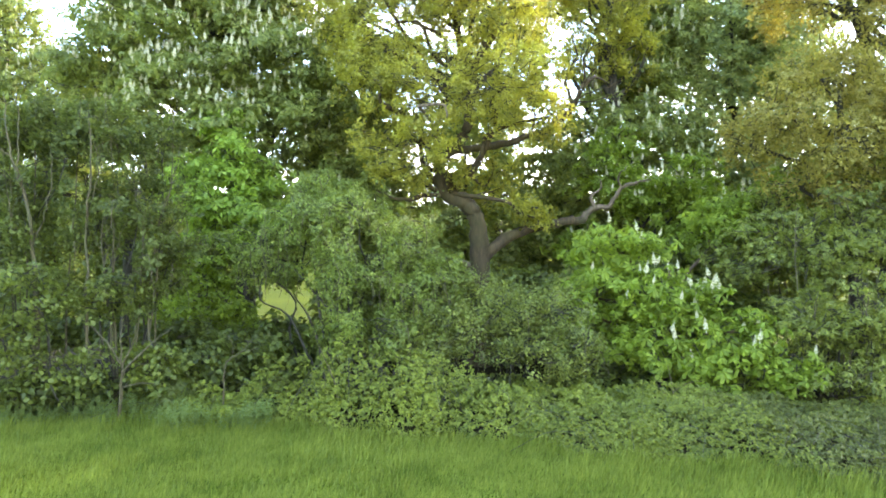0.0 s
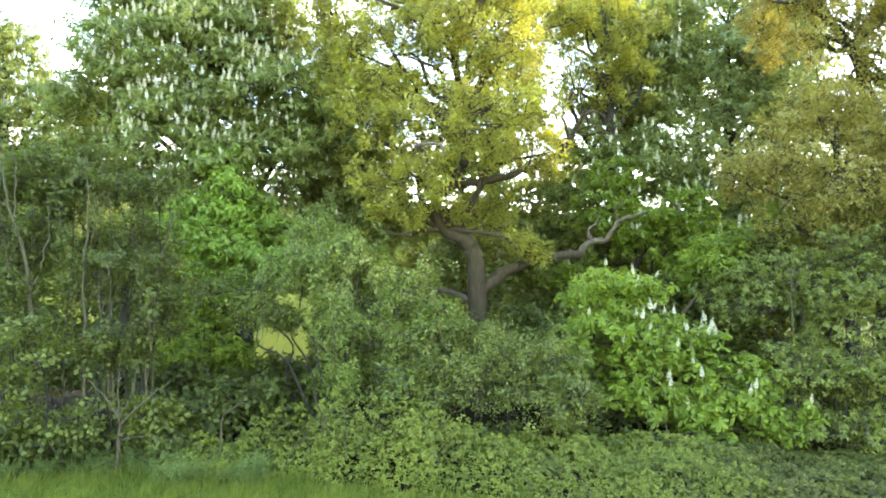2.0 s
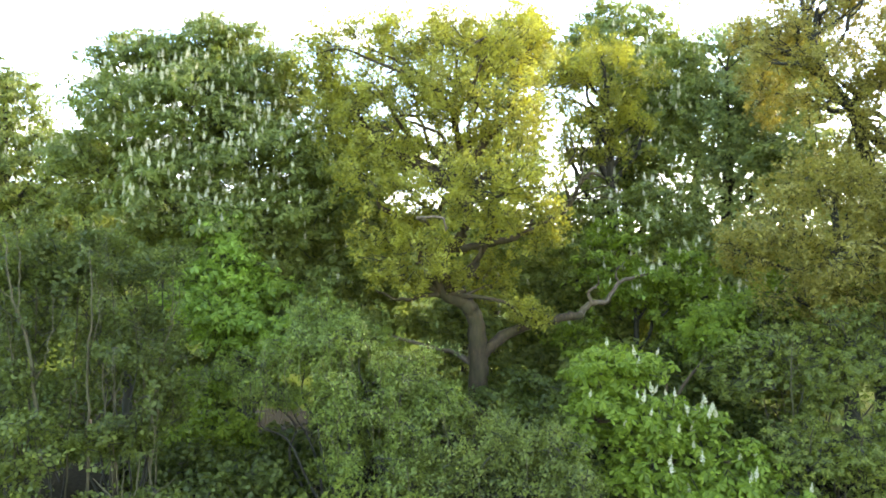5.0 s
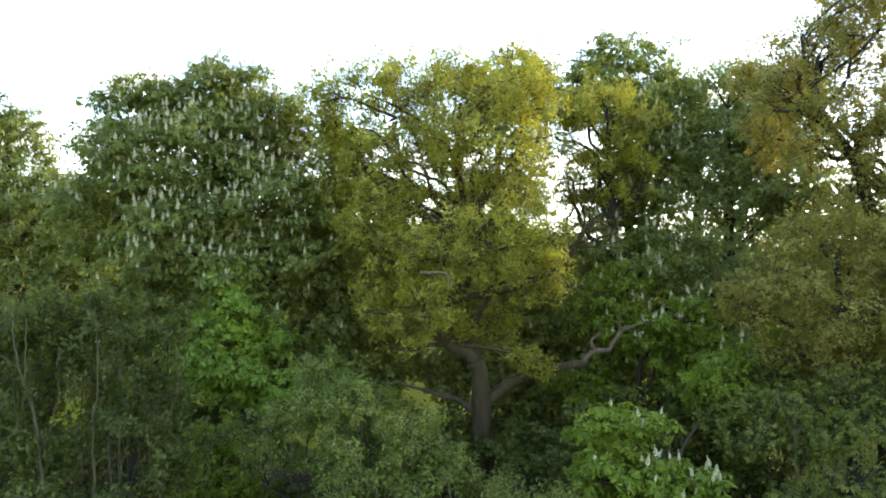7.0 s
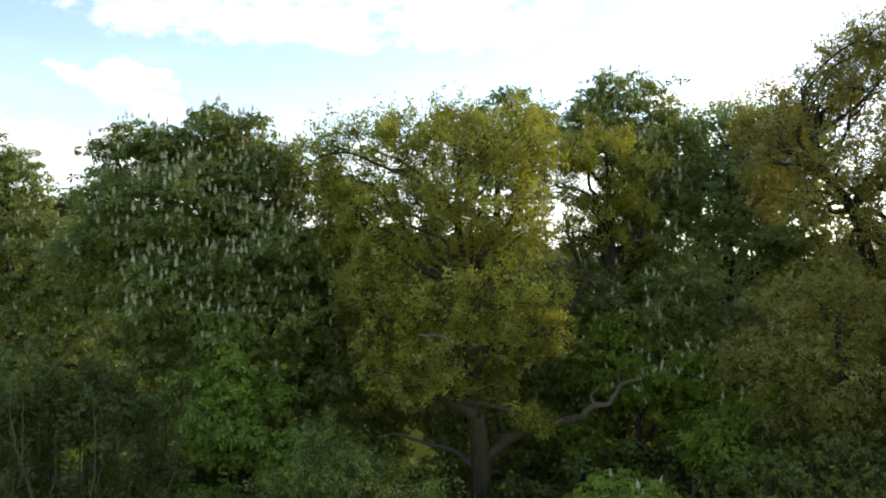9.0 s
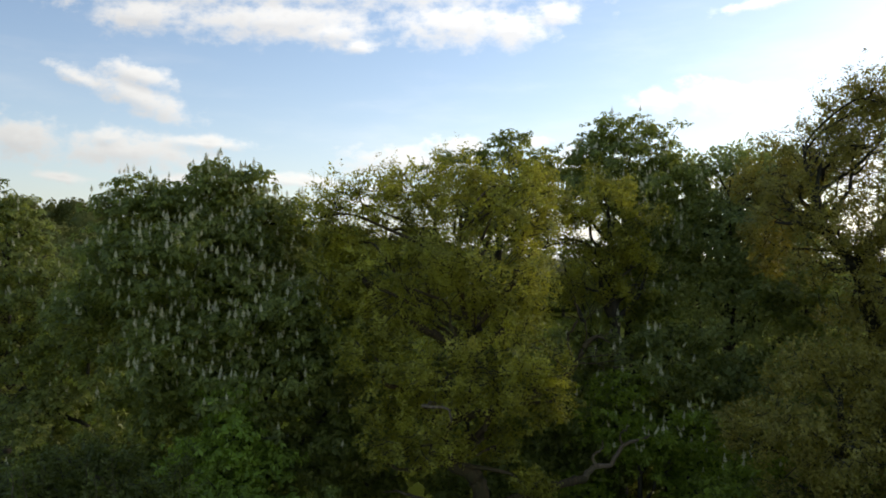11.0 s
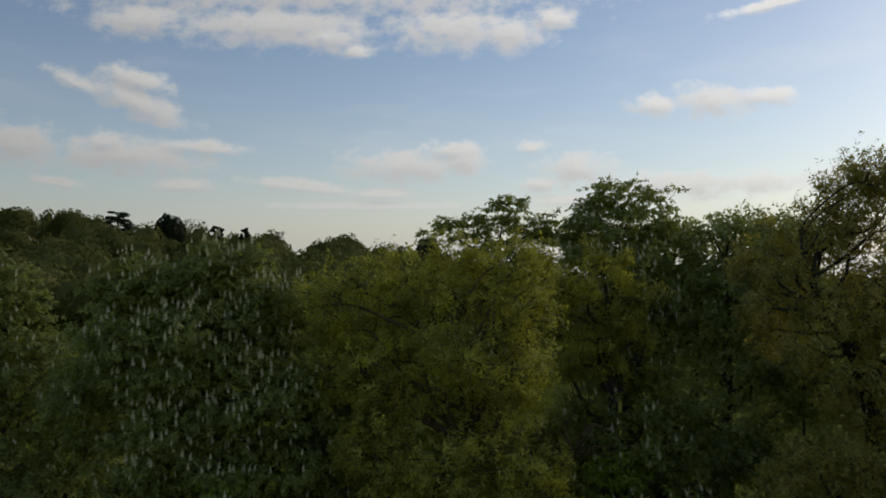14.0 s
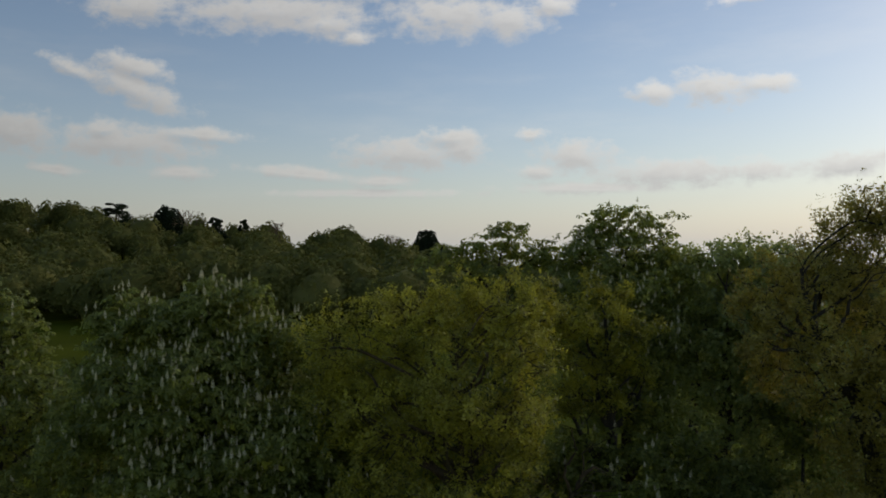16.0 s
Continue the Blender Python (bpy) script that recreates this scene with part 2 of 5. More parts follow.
def petal_material():
    mt, N, L, out = material("chestnut_blossom")
    n = noise_node(N, L, 60, 2)
    c = ramp(N, [(0.35, (0.64, 0.55, 0.28)), (0.6, (0.86, 0.76, 0.46)), (0.8, (0.82, 0.64, 0.42))])
    L.new(n.outputs["Fac"], c.inputs[0])
    b = N.new("ShaderNodeBsdfPrincipled")
    b.inputs["Roughness"].default_value = 0.7
    L.new(c.outputs[0], b.inputs["Base Color"])
    L.new(b.outputs[0], out.inputs[0])
    return mt


PETAL = petal_material()


def ground_material():
    """Meadow with lush and dry patches; leaf litter and bare soil in the belt under the trees."""
    mt, N, L, out = material("meadow_ground")
    tc = N.new("ShaderNodeTexCoord")
    sep = N.new("ShaderNodeSeparateXYZ")
    L.new(tc.outputs["Object"], sep.inputs[0])
    n1, n2, n3 = noise_node(N, L, 0.08, 5), noise_node(N, L, 9, 5), noise_node(N, L, 0.5, 3)
    lush = ramp(N, [(0.3, (0.082, 0.094, 0.005)), (0.7, (0.128, 0.136, 0.007))])
    L.new(n1.outputs["Fac"], lush.inputs[0])
    fine = ramp(N, [(0.35, (0.6, 0.6, 0.5)), (0.7, (1.15, 1.15, 1.0))])
    L.new(n2.outputs["Fac"], fine.inputs[0])
    grass = mix_rgb(N, L, 1.0, lush.outputs[0], fine.outputs[0], "MULTIPLY")
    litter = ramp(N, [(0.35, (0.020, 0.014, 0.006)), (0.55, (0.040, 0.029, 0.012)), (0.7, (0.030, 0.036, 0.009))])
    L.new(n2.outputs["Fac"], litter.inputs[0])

    def calc(op, a, b):
        q = N.new("ShaderNodeMath")
        q.operation = op
        for i, v in ((0, a), (1, b)):
            if isinstance(v, bpy.types.NodeSocket):
                L.new(v, q.inputs[i])
            else:
                q.inputs[i].default_value = v
        return q.outputs[0]
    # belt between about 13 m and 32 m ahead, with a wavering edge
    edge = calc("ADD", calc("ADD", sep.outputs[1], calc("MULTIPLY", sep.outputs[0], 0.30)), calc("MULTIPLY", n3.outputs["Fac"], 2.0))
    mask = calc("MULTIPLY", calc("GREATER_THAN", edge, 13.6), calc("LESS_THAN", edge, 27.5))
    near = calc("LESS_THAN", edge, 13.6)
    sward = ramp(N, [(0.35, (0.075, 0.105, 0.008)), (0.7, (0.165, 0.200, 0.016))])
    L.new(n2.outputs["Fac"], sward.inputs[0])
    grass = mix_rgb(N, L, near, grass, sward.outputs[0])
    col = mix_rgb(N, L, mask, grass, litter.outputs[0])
    b = N.new("ShaderNodeBsdfPrincipled")
    b.inputs["Roughness"].default_value = 0.9
    b.inputs["Specular IOR Level"].default_value = 0.03
    L.new(col, b.inputs["Base Color"])
    bump = N.new("ShaderNodeBump")
    bump.inputs["Strength"].default_value, bump.inputs["Distance"].default_value = 0.7, 0.06
    L.new(n2.outputs["Fac"], bump.inputs["Height"])
    L.new(bump.outputs[0], b.inputs["Normal"])
    L.new(b.outputs[0], out.inputs[0])
    return mt


GROUND = ground_material()

# ---- geometry helpers ----
UP = np.array((0.0, 0.0, 1.0))


def unit(a):
    return a / np.maximum(np.linalg.norm(a, axis=-1, keepdims=True), 1e-9)


def mesh_of(name, verts, faces, mat, smooth=False):
    """A mesh from arrays: verts (n, 3), faces (m, 3) or (m, 4)."""
    me = bpy.data.meshes.new(name)
    verts, faces = np.asarray(verts, np.float32), np.asarray(faces, np.int32)
    k = faces.shape[1]
    me.vertices.add(len(verts))
    me.vertices.foreach_set("co", verts.ravel())
    me.loops.add(faces.size)
    me.loops.foreach_set("vertex_index", faces.ravel())
    me.polygons.add(len(faces))
    me.polygons.foreach_set("loop_start", np.arange(0, faces.size, k, dtype=np.int32))
    me.polygons.foreach_set("use_smooth", np.full(len(faces), smooth))
    me.materials.append(mat)
    me.update(calc_edges=True)
    return me


def part(name, me, parent, label="", kind="", under=None):
    """Links a mesh, built in world metres, as one object under its thing."""
    me.transform(Matrix.Translation(-parent.location))
    ob = new(name, me)
    ob.parent = under or parent
    return tagged(ob, label, kind=kind)


def thing(name, at, label, category, group="", kind=""):
    ob = new(name)
    ob.location = at
    ob.empty_display_size = 0.3
    return tagged(ob, label, category, group, kind)


def curve_points(ctrl, per=5, wob=0.0, rng=None):
    """A smooth line through control points (x, y, z, radius)."""
    c = np.array(ctrl, float)
    c = np.vstack([2 * c[0] - c[1], c, 2 * c[-1] - c[-2]])
    out = []
    for i in range(1, len(c) - 2):
        for s in np.arange(per) / per:
            a, b, d, e = c[i - 1], c[i], c[i + 1], c[i + 2]
            out.append(0.5 * (2 * b + (d - a) * s + (2 * a - 5 * b + 4 * d - e) * s * s + (3 * b - a - 3 * d + e) * s ** 3))
    out.append(c[-2])
    out = np.array(out)
    out[:, 3] = np.maximum(out[:, 3], 0.004)
    if wob and rng is not None:
        out[1:-1, :3] += rng.normal(0, wob, (len(out) - 2, 3))
    return out


def tube(path, sides=7, rough=0.0, rng=None):
    """A tapered round tube along a path of (x, y, z, radius)."""
    p, r = path[:, :3], path[:, 3]
    d = unit(np.gradient(p, axis=0))
    ref = np.where(np.abs(d[:, 2:3]) > 0.9, np.array([[1.0, 0, 0]]), np.array([[0, 0, 1.0]]))
    a = unit(np.cross(d, ref))
    b = np.cross(d, a)
    an = np.arange(sides) / sides * 2 * np.pi
    rr = r[:, None] * (1 + (rng.normal(0, rough, (len(p), sides)) if rough else 0))
    v = p[:, None] + rr[..., None] * (np.cos(an)[None, :, None] * a[:, None] + np.sin(an)[None, :, None] * b[:, None])
    n = len(p)
    i, j = np.meshgrid(np.arange(n - 1), np.arange(sides), indexing="ij")
    f = np.stack([i * sides + j, i * sides + (j + 1) % sides, (i + 1) * sides + (j + 1) % sides, (i + 1) * sides + j], -1).reshape(-1, 4)
    return v.reshape(-1, 3), f


def joined(pieces):
    vs, fs, n = [], [], 0
    for v, f in pieces:
        vs.append(v)
        fs.append(f + n)
        n += len(v)
    return np.vstack(vs), np.vstack(fs)


def blades(base, way, face, length, width, widest=0.55, fold=0.12):
    """Folded pointed leaf blades: four corners and two triangles each."""
    side = unit(np.cross(way, face))
    mid = base + way * (length * widest)[:, None] + face * (width * fold)[:, None]
    v = np.stack([base, mid + side * (width / 2)[:, None], base + way * length[:, None], mid - side * (width / 2)[:, None]], 1)
    q = np.arange(len(base))[:, None] * 4
    f = np.concatenate([q + np.array([[0, 1, 2]]), q + np.array([[0, 2, 3]])])
    return v.reshape(-1, 3), f


# how each kind carries its leaves: leaf length and width, leaves in a tuft, tufts in a clump, the clump's half width, posture
KINDS = {
    "chestnut": dict(L=0.19, W=0.085, n=5, tufts=6, rc=0.34, style="palm", flat=0.28),
    "oak": dict(L=0.115, W=0.06, n=7, tufts=9, rc=0.21, style="tuft", long=0.32),
    "broad": dict(L=0.13, W=0.105, n=4, tufts=7, rc=0.30, style="spray", flat=0.32),
    "small": dict(L=0.09, W=0.05, n=7, tufts=9, rc=0.20, style="tuft"),
    "willow": dict(L=0.09, W=0.036, n=9, tufts=8, rc=0.20, style="hang"),
    "ivy": dict(L=0.075, W=0.045, n=7, tufts=8, rc=0.18, style="tuft"),
    "lime": dict(L=0.15, W=0.10, n=5, tufts=7, rc=0.36, style="hang"),
}


def lobes(blobs, rng, share=0.42, count=13, ragged=0.0):
    """Each swelling of a crown breaks up into puffs of foliage round its outside."""
    out, owner = [], []
    for i, b in enumerate(blobs):
        c, R = np.array(b[:3]), np.array(b[3:6])
        d = unit(rng.normal(size=(count * 6, 3)))
        pick = [d[0]]
        while len(pick) < count:
            far = np.min([np.linalg.norm(d - q, axis=1) for q in pick], axis=0)
            pick.append(d[np.argmax(far + 0.25 * rng.random(len(d)))])
        for q in pick:
            if rng.random() < 0.3 * ragged:
                continue
            r = share * R * rng.uniform(0.7 - 0.2 * ragged, 1.3 + 0.1 * ragged)
            r[2] *= 0.85
            out.append((*(c + q * R * rng.uniform(0.58, 0.86 + 0.34 * ragged)), *r))
            owner.append(i)
    return np.array(out), np.array(owner)


def clumps(blobs, per_m2, rng, gap=-0.25, gap_size=1.5, share=0.42, puffs=13, ragged=0.0, cap=0.25):
    """Places for leaf clumps on the puffs of a crown, thicker above than below, with noise for hollows and gaps."""
    S, owner = lobes(blobs, rng, share, puffs, ragged)
    C, R = S[:, :3], S[:, 3:6]
    P, D, I = [], [], []
    for i in range(len(S)):
        area = 4 * np.pi * ((R[i, 0] * R[i, 1]) ** 1.6 / 3 + (R[i, 0] * R[i, 2]) ** 1.6 / 3 + (R[i, 1] * R[i, 2]) ** 1.6 / 3) ** (1 / 1.6)
        n = max(4, int(area * per_m2 * 0.62))
        d = unit(rng.normal(size=(n, 3)) + np.array((0, 0, cap)))
        p = C[i] + d * R[i] * (1.12 - 0.5 * rng.random(n) ** 1.4)[:, None]
        P.append(p)
        D.append(d)
        I.append(np.full(n, i))
    P, D, I = np.vstack(P), np.vstack(D), np.concatenate(I)
    keep = (P[:, 2] > 0.12) & ((cap < 0.4) | (D[:, 2] > -0.3) | (rng.random(len(P)) < 0.3))
    for j in range(len(S)):
        keep &= (np.linalg.norm((P - C[j]) / R[j], axis=1) > 0.58) | (I == j)
    keep &= np.array([noise.noise(Vector(q * gap_size + 7)) > gap for q in P])
    return P[keep], D[keep], owner[I[keep]]


def leaves(P, D, kind, rng, scale=1.0, tufts=None):
    k = KINDS[kind]
    nt, n = tufts or k["tufts"], k["n"]
    c = np.repeat(P, nt, 0)
    o = np.repeat(D, nt, 0)
    m = len(c)
    # a spray spreads sideways and out, flatter than it is wide
    spread = rng.normal(0, k["rc"] * 0.62, (m, 3)) * np.array((1, 1, k.get("flat", 0.6)))
    c = c + spread + o * (0.10 * rng.normal(size=(m, 1))) + (0.6 * o + UP) * (k.get("long", 0.0) * rng.uniform(-0.5, 0.8, (m, 1)))
    lean = {"palm": (0.65, 0.60), "spray": (0.60, 0.65)}.get(k["style"], (0.55, 0.55))
    axis = unit(o * lean[0] + UP * lean[1] + rng.normal(0, 0.36, (m, 3)))
    ref = unit(rng.normal(size=(m, 3)))
    a = unit(np.cross(axis, ref))
    b = np.cross(axis, a)
    size = scale * rng.uniform(0.72, 1.25, m)
    L, W = [], []
    base, way, face = [], [], []
    for i in range(n):
        if k["style"] == "palm":
            phi = (i - (n - 1) / 2) * 1.08 + rng.normal(0, 0.10, m)
            droop = rng.uniform(0.25, 0.95, m)
            ln = size * k["L"] * (1.0 - 0.10 * abs(i - (n - 1) / 2))
        elif k["style"] == "spray":
            phi = i * 1.6 + rng.normal(0, 0.4, m)
            droop = rng.uniform(0.1, 0.8, m)
            ln = size * k["L"] * rng.uniform(0.8, 1.2, m)
        else:
            phi = i * 2.4 + rng.normal(0, 0.5, m)
            droop = rng.uniform(-0.9, 0.5, m)
            ln = size * k["L"] * rng.uniform(0.7, 1.2, m)
        rad = np.cos(phi)[:, None] * a + np.sin(phi)[:, None] * b
        w = rad * np.cos(droop)[:, None] - axis * np.sin(droop)[:, None]
        fc = axis * np.cos(droop)[:, None] + rad * np.sin(droop)[:, None]
        if k["style"] == "hang":
            w = unit(w + np.array((0, 0, -0.7)))
            fc = unit(fc - w * (fc * w).sum(1, keepdims=True))
        off = np.zeros((m, 3)) if k["style"] == "palm" else rng.normal(0, 0.055, (m, 3))
        base.append(c + off)
        way.append(w)
        face.append(fc)
        L.append(ln)
        W.append(ln * k["W"] / k["L"])
    return blades(np.vstack(base), np.vstack(way), np.vstack(face), np.concatenate(L), np.concatenate(W), 0.66 if k["style"] == "palm" else 0.5)


def swell(blobs):
    """Rows of x, y, z, half width, half height; the half depth lies between the two."""
    return [(b[0], b[1], b[2], b[3], (b[3] + b[4]) / 2, b[4]) if len(b) == 5 else b for b in blobs]


def add_big_leaves(tree, P, D, count, rng, mat):
    """Whole fingered leaves of seven leaflets, each one to be picked by itself, on the shoots that face the meadow."""
    kinds = []
    for v in range(4):
        n = 7
        phi = (np.arange(n) - 3) * 0.80 + rng.normal(0, 0.06, n)
        droop = rng.uniform(0.25, 0.75, n)
        way = np.stack([np.cos(phi) * np.cos(droop), np.sin(phi) * np.cos(droop), -np.sin(droop)], 1)
        face = np.stack([np.cos(phi) * np.sin(droop), np.sin(phi) * np.sin(droop), np.cos(droop)], 1)
        ln = 0.19 * (1 - 0.09 * np.abs(np.arange(n) - 3)) * rng.uniform(0.9, 1.1, n)
        kinds.append(mesh_of("leaf", *blades(np.zeros((n, 3)), way, face, ln, ln * 0.42, 0.68, 0.16), mat))
    front = np.argsort(0.6 * rng.random(len(P)) + D[:, 1] - 0.2 * D[:, 2])[:count]
    for q in front:
        ob = new("leaf", kinds[rng.integers(0, 4)])
        ob.parent = tree
        axis = Vector(unit(D[q] * 0.8 + UP * 0.55 + rng.normal(0, 0.25, 3)))
        turn = axis.to_track_quat("Z", "Y").to_matrix().to_4x4()
        at = P[q] + D[q] * 0.14 + rng.normal(0, 0.06, 3) - np.array(tree.location)
        ob.matrix_basis = Matrix.Translation(at) @ turn @ pose(0, 0, 0, 0, 0, rng.uniform(0, 360)) @ Matrix.Scale(rng.uniform(0.75, 1.15), 4)


def limb_path(a, b, r0, r1, rng, crook=0.12, rise=0.12):
    """A crooked limb from a to b."""
    a, b = np.array(a, float), np.array(b, float)
    ln = np.linalg.norm(b - a)
    ctrl = []
    for s in (0, 0.3, 0.6, 0.85, 1):
        q = a + (b - a) * s
        if 0 < s < 1:
            q = q + rng.normal(0, crook * ln * 0.45, 3) * (1, 1, 0.6) + UP * rise * ln * math.sin(math.pi * s)
        ctrl.append((*q, r0 + (r1 - r0) * s ** 0.8))
    return curve_points(ctrl, 4)


def twig_net(P, I, blobs, rng, r=0.016):
    """Twigs from the heart of each swelling out to its leaf clumps."""
    C = np.array(blobs)[I, :3]
    pieces = []
    for c, p in zip(C, P):
        a = c + (p - c) * rng.uniform(0.45, 0.8) + rng.normal(0, 0.10, 3)
        mid = (a + p) / 2 + rng.normal(0, 0.12, 3)
        q = p + (p - c) * 0.06
        pieces.append(tube(np.array([(*a, r), (*mid, r * 0.7), (*p, r * 0.4), (*q, r * 0.2)]), 3))
    return joined(pieces)


def twig_tips(P, D, count, rng, kind, scale):
    """Loose leading twigs with a few leaves that stand out beyond the crown."""
    out = unit(P - P.mean(0))
    pick = np.argsort(-(rng.random(len(P)) + 0.9 * out[:, 2] + 0.5 * D[:, 2] - 0.2 * out[:, 1]))[:count]
    p, m = P[pick], len(pick)
    way = unit(out[pick] * 0.5 + D[pick] * 0.4 + UP * 0.7 + rng.normal(0, 0.3, (m, 3)))
    ln = rng.uniform(0.2, 0.55, m)
    pieces, spots = [], []
    for a, w, l in zip(p, way, ln):
        e = a + w * l
        mid = (a + e) / 2 + rng.normal(0, 0.05, 3)
        v, f = tube(np.array([(*a, 0.010), (*mid, 0.007), (*e, 0.003)]), 3)
        f = np.concatenate([f[:, [0, 1, 2]], f[:, [0, 2, 3]]])
        pieces.append((v, f))
        spots += [mid, e, a * 0.3 + e * 0.7 + rng.normal(0, 0.05, 3)]
    spots = np.array(spots)
    pieces.append(leaves(spots, np.repeat(way, 3, 0), kind, rng, scale * 0.85, 1))
    return joined(pieces)


SPIKE = None


def flower_spike_mesh():
    """An upright chestnut candle: blossoms in whorls that taper to a point."""
    rng = np.random.default_rng(5)
    pieces = [tube(np.array([(0, 0, -0.10, 0.006), (0, 0, 0.10, 0.005), (0, 0, 0.24, 0.003)]), 3)]
    for w, k in enumerate((5, 6, 6, 5, 4, 4, 3, 2)):
        h = w * 0.033
        r = (0.034, 0.042, 0.039, 0.034, 0.028, 0.022, 0.015, 0.008)[w]
        for j in range(k):
            an = j / k * 6.283 + w * 0.7 + rng.normal(0, 0.2)
            o = np.array((math.cos(an), math.sin(an), 0.35))
            c = o * r * (1, 1, 0.2) * rng.uniform(0.75, 1.1) + UP * (h + rng.normal(0, 0.006))
            s = 0.021 * (1 - w / 14) * rng.uniform(0.8, 1.2)
            t1, t2 = np.array((-math.sin(an), math.cos(an), 0)), np.array((0, 0, 1.0))
            t2 = t2 - o * 0.4
            v = np.array([c + t1 * s, c + t2 * s, c - t1 * s, c - t2 * s, c - o * s, c + t2 * s * 0.7, c + o * s, c - t2 * s * 0.7])
            pieces.append((v, np.array([(0, 1, 2, 3), (4, 5, 6, 7)])))
    v, f = joined(pieces)
    return mesh_of("flower_spike", v, f, PETAL)


def add_spikes(tree, P, D, count, rng, size=1.0, facing=0.6):
    """Flower spikes stand on the outer shoots."""
    global SPIKE
    if SPIKE is None:
        SPIKE = flower_spike_mesh()
    out = unit(P - P.mean(0))
    score = rng.random(len(P)) + 0.5 * D[:, 2] - facing * D[:, 1] - 0.9 * out[:, 1] + 0.55 * out[:, 2]
    order = np.argsort(-score)[:count]
    rng.shuffle(order)
    rest, v0 = [], np.array([q.co[:] for q in SPIKE.vertices])
    f0 = np.array([q.vertices[:] for q in SPIKE.polygons])
    for i in order[300:]:
        p = P[i] + D[i] * 0.14 + out[i] * 0.05 + UP * 0.09
        rest.append((p + v0 * size * rng.uniform(0.75, 1.2), f0))
    if rest:
        part("blossom", mesh_of("blossom", *joined(rest), PETAL), tree, "many small cream flower spikes", kind="stuff")
    for i in order[:300]:
        ob = new("flower_spike", SPIKE)
        ob.parent = tree
        p = P[i] + D[i] * 0.14 + out[i] * 0.05 + UP * 0.09 - np.array(tree.location)
        s = size * rng.uniform(0.75, 1.2)
        ob.matrix_basis = pose(*p, rng.normal(0, 9), rng.normal(0, 9), rng.uniform(0, 360)) @ Matrix.Scale(s, 4)


def plant(name, label, category, blobs, base, kind, leaf, per_m2, seed, bark=None, trunk=None, r=0.2, fork=0.35, gap=-0.25, scale=1.0,
          spikes=0, spike_size=1.0, crook=0.12, limbs=(), tufts=None, stems=False, group="", gap_size=1.5, share=0.42, shoots=0, twig_share=1.0, tips=0, hang=0, big_leaves=0, puffs=13, ragged=0.0, cap=0.25):
    """A tree or shrub: trunk, one limb for each swelling of its crown, twigs, leaves and, on chestnuts, flower spikes.
    trunk: its line (x, y, z, radius); limbs: lines of limbs of known course, with a bark; stems: many stems from the ground."""
    rng = np.random.default_rng(seed)
    blobs = swell(blobs)
    bark = bark or DARKBARK
    tree = thing(name, base, label, category, group)
    P, D, I = clumps(blobs, per_m2, rng, gap, gap_size, share, puffs, ragged, cap)
    stock = None
    if not stems:
        line = curve_points(trunk, 6, 0.015, rng)
        line[0, 3] *= 1.5
        stock = part("trunk", mesh_of("trunk", *tube(line, 12, 0.07, rng), bark, True), tree)
    for b in blobs:
        size = max(b[3:6])
        if stems:
            a = np.array(base) + np.array((rng.normal(0, 0.25), rng.normal(0, 0.2), 0))
            a[0] += 0.35 * (b[0] - base[0])
            a[1] += 0.35 * (b[1] - base[1])
            a[2] -= 0.05
            path = limb_path(a, b[:3], r, r * 0.35, rng, crook, 0.05)
            part("stem", mesh_of("stem", *tube(path, 6, 0.05, rng), bark, True), tree)
        else:
            lo = np.argmin(np.abs(line[:, 2] - (b[2] - 0.45 * math.hypot(b[0] - line[-1, 0], b[1] - line[-1, 1]) - size * 0.7)))
            lo = max(lo, int(len(line) * fork))
            r0 = min(line[lo, 3] * 0.7, 0.05 + 0.07 * size * r / 0.3)
            path = limb_path(line[lo, :3], b[:3], r0, 0.03, rng, crook)
            part("limb", mesh_of("limb", *tube(path, 7, 0.06, rng), bark, True), tree, under=stock)
    for k in range(shoots):
        # straight pale shoots that rise through the shrub
        b = blobs[k % len(blobs)]
        x, y = b[0] + rng.normal(0, 0.35 * b[3]), b[1] - 0.5 * b[4] + rng.normal(0, 0.25 * b[4])
        top, foot = b[2] + b[5] * rng.uniform(0.6, 1.25), np.array((x * 0.6 + base[0] * 0.4, y * 0.6 + base[1] * 0.4))
        path = curve_points([(*foot, -0.05, 0.024), (foot[0] * 0.6 + x * 0.4, foot[1] * 0.6 + y * 0.4, top * 0.4, 0.020), (x + rng.normal(0, 0.12), y, top * 0.75, 0.014),
                             (x + rng.normal(0, 0.2), y, top, 0.005)], 4, 0.012, rng)
        side = path[len(path) // 2 + 1:]
        pieces = [tube(path, 5)]
        for q in range(4):
            a = side[rng.integers(0, len(side))]
            e = a[:3] + np.array((rng.normal(0, 0.28), rng.normal(0, 0.15), rng.uniform(0.2, 0.5)))
            pieces.append(tube(np.array([(*a[:3], a[3] * 0.7), (*((a[:3] + e) / 2 + rng.normal(0, 0.03, 3)), a[3] * 0.5), (*e, 0.003)]), 4))
        part("shoot", mesh_of("shoot", *joined(pieces), SHOOT, True), tree)
    for ctrl, mat in limbs:
        path = curve_points(ctrl, 5, 0.02, rng)
        part("limb", mesh_of("limb", *tube(path, 8, 0.09, rng), mat, True), tree, "bare grey-brown dead limb" if mat == PALEBARK else "", under=stock)
    part("twig_mass", mesh_of("twig_mass", *twig_net(P[::max(1, round(1 / twig_share))], I[::max(1, round(1 / twig_share))], blobs, rng), TWIG), tree, kind="stuff")
    part("foliage", mesh_of("foliage", *leaves(P, D, kind, rng, scale, tufts), LEAF[leaf]), tree, kind="stuff")
